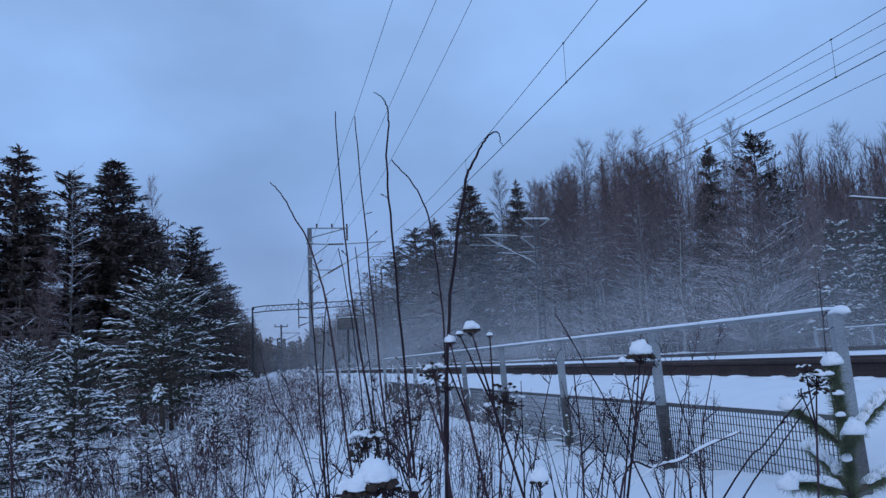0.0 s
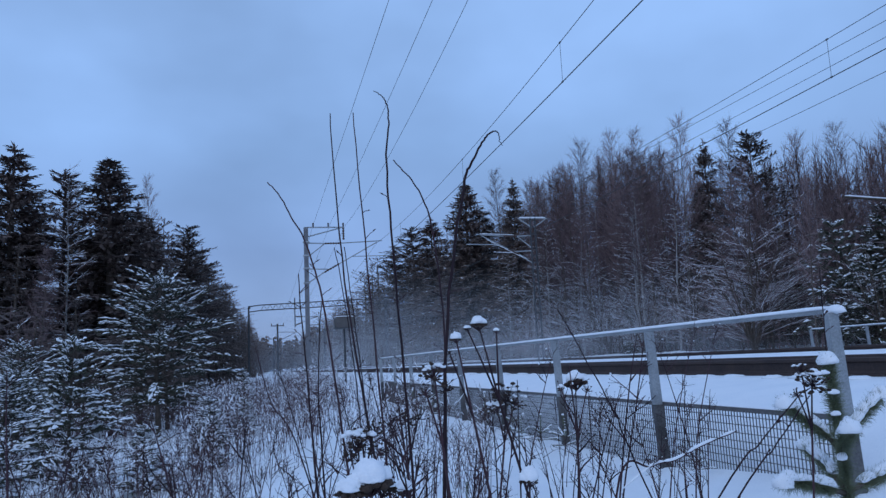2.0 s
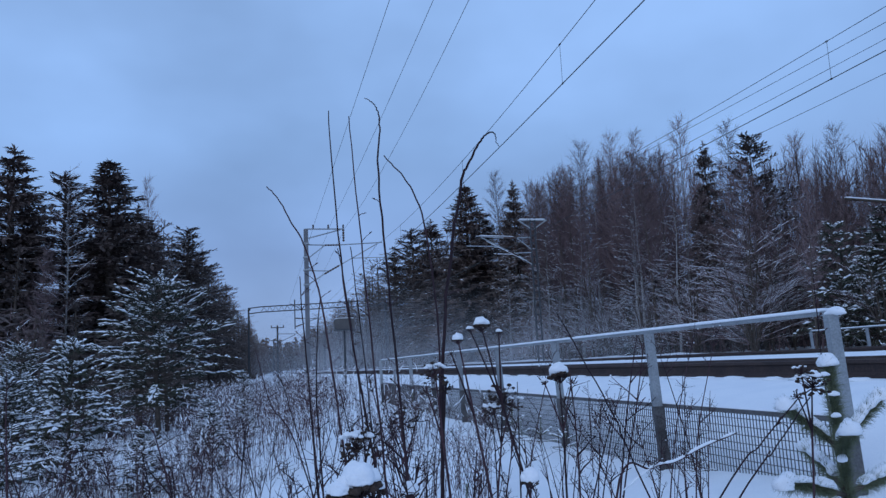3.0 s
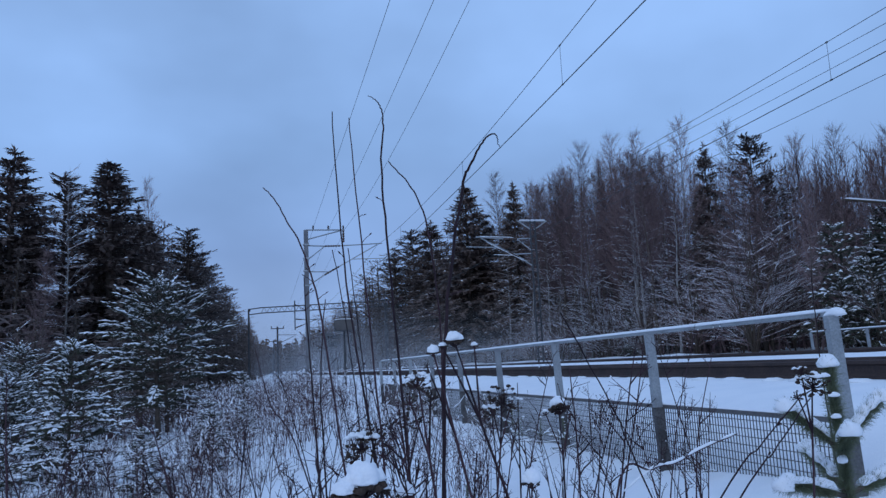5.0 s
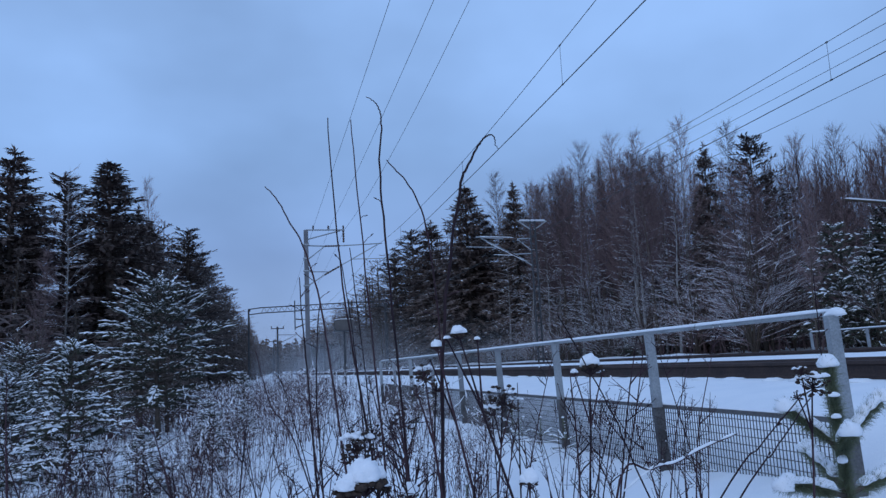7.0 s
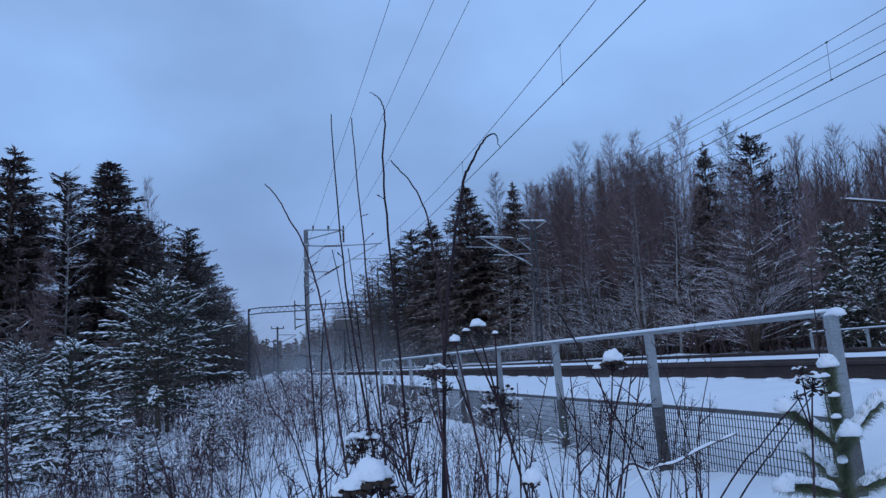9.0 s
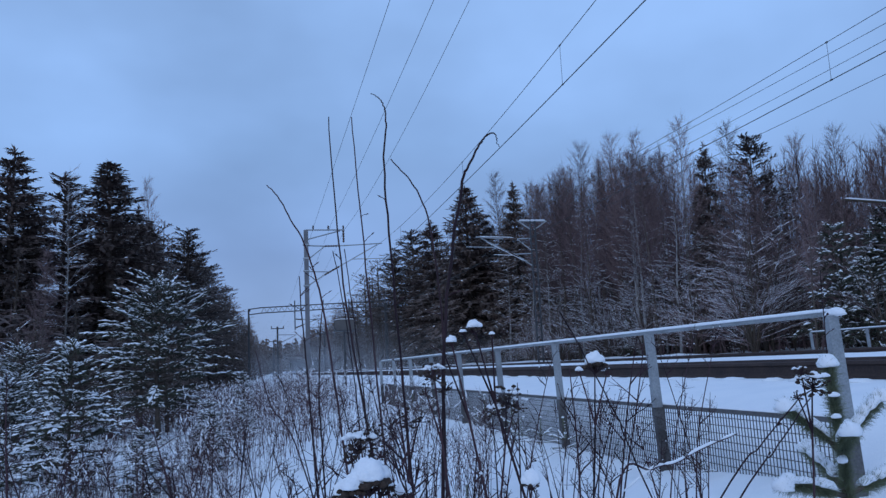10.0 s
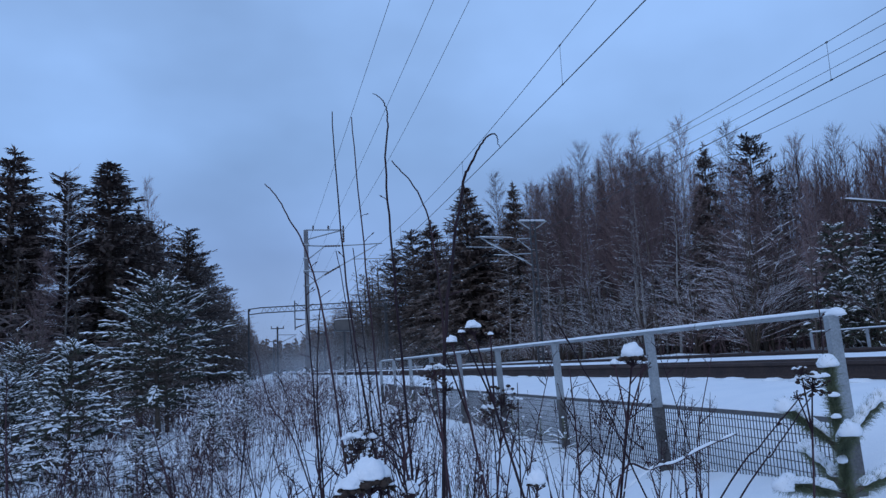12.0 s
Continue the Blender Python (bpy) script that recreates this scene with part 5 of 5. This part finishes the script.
def plant_saplings():
    big = sapling(5, 1.0, ((math.pi * 0.97, 0.75, 0.24, 0.72), (0.1, 0.75, 0.26, 0.72), (4.2, 0.6, 0.2, 0.7), (math.pi * 1.1, 0.3, 0.3, 0.58), (0.2, 0.25, 0.34, 0.58), (1.4, 0.5, 0.25, 0.6)),
                  "pine sapling heavily loaded with fresh snow")
    x, y = 1.83, 2.2
    z = ground_z(x, y)
    big.matrix_basis = pose(x, y, z)
    big.scale = [1.2 - z] * 3
    small = sapling(9, 1.0, ((3.0, 0.6, 0.4, 0.45), (0.2, 0.6, 0.42, 0.45), (4.5, 0.5, 0.38, 0.42), (1.5, 0.5, 0.36, 0.45), (2.2, 0.2, 0.45, 0.25), (5.4, 0.2, 0.45, 0.25)), "small pine seedling with clumps of snow", 0.3)
    first = True
    for x, y, h, turn in ((2.92, 7.3, 0.4, 80), (2.9, 7.9, 0.36, 200), (2.85, 8.4, 0.3, 10), (2.95, 9.0, 0.46, 130), (2.95, 4.95, 0.22, 30), (2.9, 10.0, 0.55, 300), (2.85, 13.0, 0.45, 160), (2.9, 15.0, 0.5, 220), (1.35, 5.2, 0.35, 250)):
        z = ground_z(x, y)
        c = small if first else copy_thing(small, pose(x, y, z, 0, 0, turn))
        first = False
        c.matrix_basis = pose(x, y, z, 0, 0, turn)
        c.scale = (h * 1.1, h * 1.1, h)


plant_saplings()

# ---- drifting snow dust ----


def dust_material():
    m = bpy.data.materials.new("snow_dust")
    m.use_nodes = True
    nt = m.node_tree
    nt.nodes.clear()

    def math_node(op, a, b):
        n = nt.nodes.new("ShaderNodeMath")
        n.operation = op
        for i, v in enumerate((a, b)):
            if isinstance(v, (int, float)):
                n.inputs[i].default_value = v
            else:
                nt.links.new(v, n.inputs[i])
        return n.outputs[0]

    tc, sp = nt.nodes.new("ShaderNodeTexCoord"), nt.nodes.new("ShaderNodeSeparateXYZ")
    nt.links.new(tc.outputs["Object"], sp.inputs[0])
    info = nt.nodes.new("ShaderNodeObjectInfo")
    shift = nt.nodes.new("ShaderNodeVectorMath")
    nt.links.new(tc.outputs["Object"], shift.inputs[0])
    nt.links.new(info.outputs["Random"], shift.inputs[1])
    ns = nt.nodes.new("ShaderNodeTexNoise")
    ns.inputs["Scale"].default_value, ns.inputs["Detail"].default_value, ns.inputs["Roughness"].default_value = 2.4, 5, 0.5
    nt.links.new(shift.outputs[0], ns.inputs["Vector"])
    wide = math_node("POWER", math_node("MAXIMUM", math_node("SUBTRACT", 1.0, math_node("MULTIPLY", sp.outputs["X"], sp.outputs["X"])), 0.0), 1.2)
    high = math_node("POWER", math_node("MAXIMUM", math_node("SUBTRACT", 1.0, sp.outputs["Z"]), 0.0), 1.7)
    foot = math_node("MINIMUM", math_node("MULTIPLY", sp.outputs["Z"], 9.0), 1.0)
    body = math_node("MULTIPLY", math_node("MULTIPLY", wide, high), foot)
    billow = math_node("MINIMUM", math_node("MAXIMUM", math_node("MULTIPLY", math_node("SUBTRACT", ns.outputs[0], 0.25), 2.0), 0.0), 1.0)
    cover = math_node("MULTIPLY", math_node("MULTIPLY", body, billow), 0.34)
    clear, white, glow = nt.nodes.new("ShaderNodeBsdfTransparent"), nt.nodes.new("ShaderNodeBsdfDiffuse"), nt.nodes.new("ShaderNodeBsdfTranslucent")
    white.inputs[0].default_value = glow.inputs[0].default_value = (0.86, 0.87, 0.9, 1)
    mix, top = nt.nodes.new("ShaderNodeMixShader"), nt.nodes.new("ShaderNodeMixShader")
    nt.links.new(white.outputs[0], mix.inputs[1])
    nt.links.new(glow.outputs[0], mix.inputs[2])
    nt.links.new(cover, top.inputs[0])
    nt.links.new(clear.outputs[0], top.inputs[1])
    nt.links.new(mix.outputs[0], top.inputs[2])
    out = nt.nodes.new("ShaderNodeOutputMaterial")
    nt.links.new(top.outputs[0], out.inputs[0])
    return m


DUST = dust_material()
CLOUDS = []


def build_dust():
    """Billows of powder snow that a passing train has whirled up; each drifts off down the line."""
    rng = random.Random(2)
    for i, (x, y, w, h) in enumerate(((14, 9.5, 10, 3.4), (17, 15, 13, 5.5), (15, 22, 14, 7), (14, 30, 13, 8), (13, 40, 13, 9), (12, 52, 12, 9), (11, 66, 12, 9), (10, 84, 12, 9), (9, 110, 12, 9))):
        s, nx, nz = Shape(), 20, 10
        for b in range(nz + 1):
            for a in range(nx + 1):
                u, v = a / nx * 2 - 1, b / nz
                s.v.append((u, 0.5 * u * u + 0.25 * v + 0.25 * noise.noise((u * 2 + i * 5, v * 2, i)), v))
        s.f = [(b * (nx + 1) + a, b * (nx + 1) + a + 1, (b + 1) * (nx + 1) + a + 1, (b + 1) * (nx + 1) + a) for b in range(nz) for a in range(nx)]
        ob = new("snow_cloud", s.mesh("snow_cloud", DUST, True))
        ob.location, ob.scale = (x, y, 0.7), (w, 3.0, h)
        tagged(ob, "thin drifting cloud of whirled-up powder snow", "snow cloud", "drifting powder snow")
        CLOUDS.append((ob, x, y))


build_dust()


def lean_pose(thing, right, away):
    """A stalk's pose, bent about its foot: degrees to the right and away along the track."""
    return Matrix.Translation(thing.matrix_basis.translation) @ Matrix.Rotation(radians(right), 4, "Y") @ Matrix.Rotation(radians(-away), 4, "X")


def sway(thing, rows):
    walk(thing, [(t, lean_pose(thing, a, b)) for t, a, b in rows])


def drift(ob, x, y, speed, settle, sink):
    """A cloud carried off along the track, ever slower, as it settles."""
    rows = []
    for k in range(25):
        t = k * 0.5
        rows.append((t, pose(x - 0.25 * t, y + speed * settle * (1 - math.exp(-t / settle)), 0.7 - sink * t)))
    walk(ob, rows)


def motions():
    sway(MOVERS['F'], [(0.0, -1.34, -2.7), (0.5, 0.79, 0.08), (1.0, 0.56, 0.33), (1.5, -1.8, -4.33), (2.0, 0.52, -0.5), (2.5, -2.84, -5.86),
                    (3.0, 0.97, -0.0), (3.2, 0.19, 0.12), (3.6, -1.08, -1.13), (4.1, -0.83, -2.55), (4.5, -3.49, -5.7), (5.0, -3.78, -6.32),
                    (5.5, -3.17, -8.86), (6.0, -1.19, 0.82), (6.5, -1.31, -4.92), (7.0, -2.16, -1.99), (7.6, -1.45, -0.2), (8.1, -0.42, -1.49),
                    (8.5, -1.06, -0.87), (9.0, 0.61, 0.22), (9.5, -0.0, -0.0), (10.0, 0.25, 0.32), (10.5, -1.07, -3.43), (11.0, 0.33, 0.45),
                    (11.5, -0.19, 0.43), (12.0, -0.0, -0.0)])
    sway(MOVERS['G'], [(0.0, -1.01, -1.67), (0.5, -0.49, 0.25), (1.0, -0.45, 0.35), (1.5, -1.54, -3.8), (2.0, 0.21, -1.03), (2.5, -2.16, -5.25),
                    (3.0, 0.68, -0.05), (3.2, 0.15, -0.07), (3.6, -1.06, -1.23), (4.1, -0.96, -2.54), (4.5, -3.09, -5.5), (5.0, -3.53, -6.06),
                    (5.5, -2.83, -8.96), (6.0, -1.44, 0.83), (6.5, -1.13, -5.19), (7.0, -2.06, -1.38), (7.6, -1.06, 0.15), (8.1, -0.75, -1.21),
                    (8.5, -0.96, -0.73), (9.0, 0.4, 0.17), (9.5, -0.63, -1.78), (10.0, 0.04, 0.34), (10.5, -0.99, -3.57), (11.0, -0.66, -2.62),
                    (11.5, -0.5, 0.38), (12.0, 0.0, 0.0)])
    sway(MOVERS['A'], [(0.0, 0.02, 0.44), (0.5, 0.11, 0.49), (1.0, 0.09, 0.58), (1.5, -0.08, 0.1), (2.0, -0.06, 1.1), (2.5, 0.32, 1.17),
                    (3.0, -0.3, -0.05), (3.6, -0.5, 0.32), (4.1, -0.27, 0.67), (4.5, -0.61, 0.6), (4.8, -0.5, 0.97), (5.0, 0.0, 0.0),
                    (5.5, -0.66, 0.7), (6.0, -0.4, 0.34), (6.5, -0.37, 0.78), (7.0, -0.24, 1.46), (7.6, -0.15, 1.42), (8.1, -0.14, 0.89),
                    (8.5, -0.22, 0.76), (9.0, -0.02, 0.65), (9.5, 0.04, 0.46), (10.0, -0.18, 1.26), (10.5, -0.09, 0.64), (11.0, -0.15, -0.04),
                    (11.5, 0.21, 1.57), (12.0, 0.0, 0.0)])
    sway(MOVERS['B'], [(0.0, 0.01, 0.24), (0.5, 0.0, 0.02), (1.0, -0.07, -0.36), (1.5, 0.02, -0.35), (2.0, 0.09, -0.45), (2.5, 0.02, -0.47),
                    (3.0, -0.23, 0.0), (3.6, -0.28, 0.09), (4.1, -0.15, 0.2), (4.5, -0.25, -0.02), (5.0, -0.2, 0.21), (5.5, -0.2, 0.9),
                    (6.0, 0.05, 0.46), (6.5, -0.07, -0.01), (7.0, 0.01, 0.7), (7.6, 0.06, 0.72), (8.1, 0.03, 0.34), (8.5, -0.04, 0.27),
                    (9.0, 0.03, 0.23), (9.5, 0.02, -0.48), (10.0, -0.0, -0.0), (10.5, 0.13, -0.22), (11.0, -0.01, -0.71), (11.5, 0.03, 0.23),
                    (12.0, -0.0, -0.0)])
    sway(MOVERS['C'], [(0.0, -0.19, 0.13), (0.5, -0.08, -0.03), (1.0, -0.04, -0.08), (1.5, 0.18, 0.06), (2.0, 0.1, 0.1), (2.5, -0.61, -0.14),
                    (3.0, -0.47, 1.24), (3.6, -0.52, 1.05), (4.1, -0.24, 0.92), (4.5, -0.4, 0.53), (5.0, -0.29, 0.52), (5.5, -0.14, 0.91),
                    (6.0, -0.07, 0.13), (6.5, -0.4, 0.77), (7.0, -0.4, 0.77), (7.6, -0.27, 0.63), (8.1, -0.26, 0.1), (8.5, -0.43, -0.09),
                    (9.0, -0.27, -0.27), (9.5, -0.18, -0.26), (10.0, -0.14, -0.0), (10.5, -0.08, 0.39), (11.0, -0.22, 0.39), (11.5, -0.21, 0.13),
                    (12.0, 0.0, 0.0)])
    sway(MOVERS['D'], [(0.0, -0.08, 0.05), (0.5, 0.01, -0.22), (1.0, 0.14, -0.19), (1.5, 0.08, -0.16), (2.0, 0.13, -0.04), (2.5, 0.07, -0.03),
                    (3.0, -0.18, -0.1), (3.6, -0.19, -0.06), (4.1, -0.0, -0.02), (4.5, -0.11, -0.09), (5.0, 0.0, 0.0), (5.5, -0.25, -0.09),
                    (6.0, -0.07, 0.29), (6.5, -0.26, 0.15), (7.0, -0.13, 0.33), (7.6, -0.06, 0.29), (8.1, -0.01, 0.11), (8.5, -0.1, 0.05),
                    (9.0, 0.0, 0.0), (9.5, 0.0, -0.24), (10.0, -0.13, -0.16), (10.5, 0.0, 0.0), (11.0, -0.19, -0.13), (11.5, -0.07, 0.04),
                    (12.0, 0.0, 0.0)])
    sway(MOVERS['E'], [(0.0, -0.28, 0.23), (0.5, -0.23, -0.01), (1.0, -0.14, -0.15), (1.5, 0.09, 0.16), (2.0, 0.25, 0.62), (2.5, -0.31, -0.04),
                    (3.0, -0.93, -1.58), (3.6, -0.86, -1.03), (4.1, -0.39, -0.52), (4.5, -0.5, -0.46), (5.0, -0.25, 0.18), (5.5, -0.41, -0.62),
                    (6.0, 0.05, 0.28), (6.5, -0.48, -0.64), (7.0, -0.51, -0.36), (7.6, -0.39, -0.11), (8.1, -0.27, -0.38), (8.5, -0.38, -0.31),
                    (9.0, -0.11, -0.16), (9.5, -0.18, -0.58), (10.0, -0.18, -0.58), (10.5, -0.2, -0.31), (11.0, -0.33, -0.61), (11.5, -0.16, -0.02),
                    (12.0, 0.0, 0.0)])
    sway(MOVERS['K'], [(0.0, 0.15, 0.11), (0.5, 0.16, -0.19), (1.0, 0.13, -0.06), (1.5, 0.15, -0.05), (2.0, 0.24, 0.56), (2.5, 0.01, 1.03),
                    (3.0, 0.18, 1.5), (3.6, 0.02, 1.47), (4.1, 0.06, 1.49), (4.5, -0.1, 1.04), (5.0, -0.16, 1.25), (5.5, 0.01, 2.0),
                    (6.0, -0.07, 1.31), (6.5, 0.01, 1.69), (7.0, 0.01, 1.02), (7.6, 0.0, 0.98), (8.1, 0.04, 0.29), (8.5, -0.06, 0.13),
                    (9.0, -0.0, -0.0), (9.5, 0.08, 0.06), (10.0, 0.17, 0.48), (10.5, 0.09, 0.75), (11.0, 0.08, 0.42), (11.5, 0.0, 0.36),
                    (12.0, -0.0, -0.0)])
    sway(MOVERS['M'], [(0.0, -0.89, -2.12), (0.5, 0.17, 0.33), (1.0, 0.23, 0.44), (1.5, -1.16, -4.47), (2.0, -1.01, -4.16), (2.5, -1.8, -5.24),
                    (3.0, 0.15, 0.59), (3.6, -1.3, -1.58), (4.1, -1.11, -3.16), (4.5, -3.13, -6.47), (4.8, -3.16, -6.46), (5.0, -3.33, -6.7),
                    (5.5, -2.1, -7.08), (6.0, -1.76, -1.6), (6.5, 0.28, 0.62), (7.0, -0.97, 0.91), (7.6, -0.75, 1.97), (8.1, -0.41, 0.03),
                    (8.5, -0.89, 0.16), (9.0, 0.15, 0.64), (9.5, 0.03, 0.66), (10.0, 0.03, 0.66), (10.5, -0.49, -1.61), (11.0, 0.09, 0.69),
                    (11.5, -0.22, 0.61), (12.0, -0.0, -0.0)])
    sway(MOVERS['H'], [(0.0, -0.33, -1.92), (0.5, -1.86, 4.6), (1.0, -0.46, 8.69), (1.5, 1.02, 4.0), (2.0, 0.61, 21.0), (2.5, 4.56, 16.79),
                    (3.0, -3.31, 17.89), (3.2, -5.41, 17.22), (3.6, -5.89, 21.11), (4.1, -2.77, 26.47), (4.5, -4.75, 24.26), (4.8, -3.79, 30.51),
                    (5.0, 0.79, 29.62), (5.5, 5.65, 25.79), (6.0, 1.54, 10.42), (6.5, -2.24, 5.06), (7.0, -0.75, 11.8), (7.6, -0.01, 14.13),
                    (8.1, -0.09, 7.12), (8.5, -1.29, 6.82), (9.0, 0.86, 7.49), (9.5, 1.53, 6.84), (10.0, -0.63, 10.26), (10.5, 0.96, 7.88),
                    (11.0, -0.85, 3.81), (11.5, -2.35, 6.81), (12.0, -0.0, -0.0)])
    sway(MOVERS['I'], [(0.0, -0.11, -2.39), (0.5, -0.04, -2.27), (1.0, -0.4, -2.5), (1.5, -0.37, -2.5), (2.0, -0.37, -3.01), (2.5, -0.83, -2.27),
                    (3.0, -1.57, -3.11), (3.6, -1.64, -2.89), (4.1, -0.98, -2.63), (4.5, -1.4, -3.16), (5.0, -1.0, -2.61), (5.5, -1.0, -2.61),
                    (6.0, 0.04, -2.39), (6.5, -0.15, -1.95), (7.0, -0.65, -0.95), (7.6, -0.38, -0.42), (8.1, -0.1, -1.0), (8.5, -0.42, -0.86),
                    (9.0, 0.05, -0.56), (9.5, 0.05, -0.56), (10.0, -0.14, -0.53), (10.5, 0.05, -0.56), (11.0, 0.11, -0.57), (11.5, -0.01, -0.55),
                    (12.0, -0.0, -0.0)])
    for i, key in enumerate(("L", "M2", "N2", "N3", "O", "P", "I2", "I3", "N", "X1", "X2", "X3")):
        sway(MOVERS[key], [(k * 0.4, 0.5 * math.sin(k * 1.9 + i), 0.7 * math.sin(k * 1.3 + 2 * i)) for k in range(31)])
    for i, (ob, x, y) in enumerate(CLOUDS):
        drift(ob, x, y, 8.0 + i * 1.6, 4.0, 0.22 if i < 4 else 0.1)


motions()
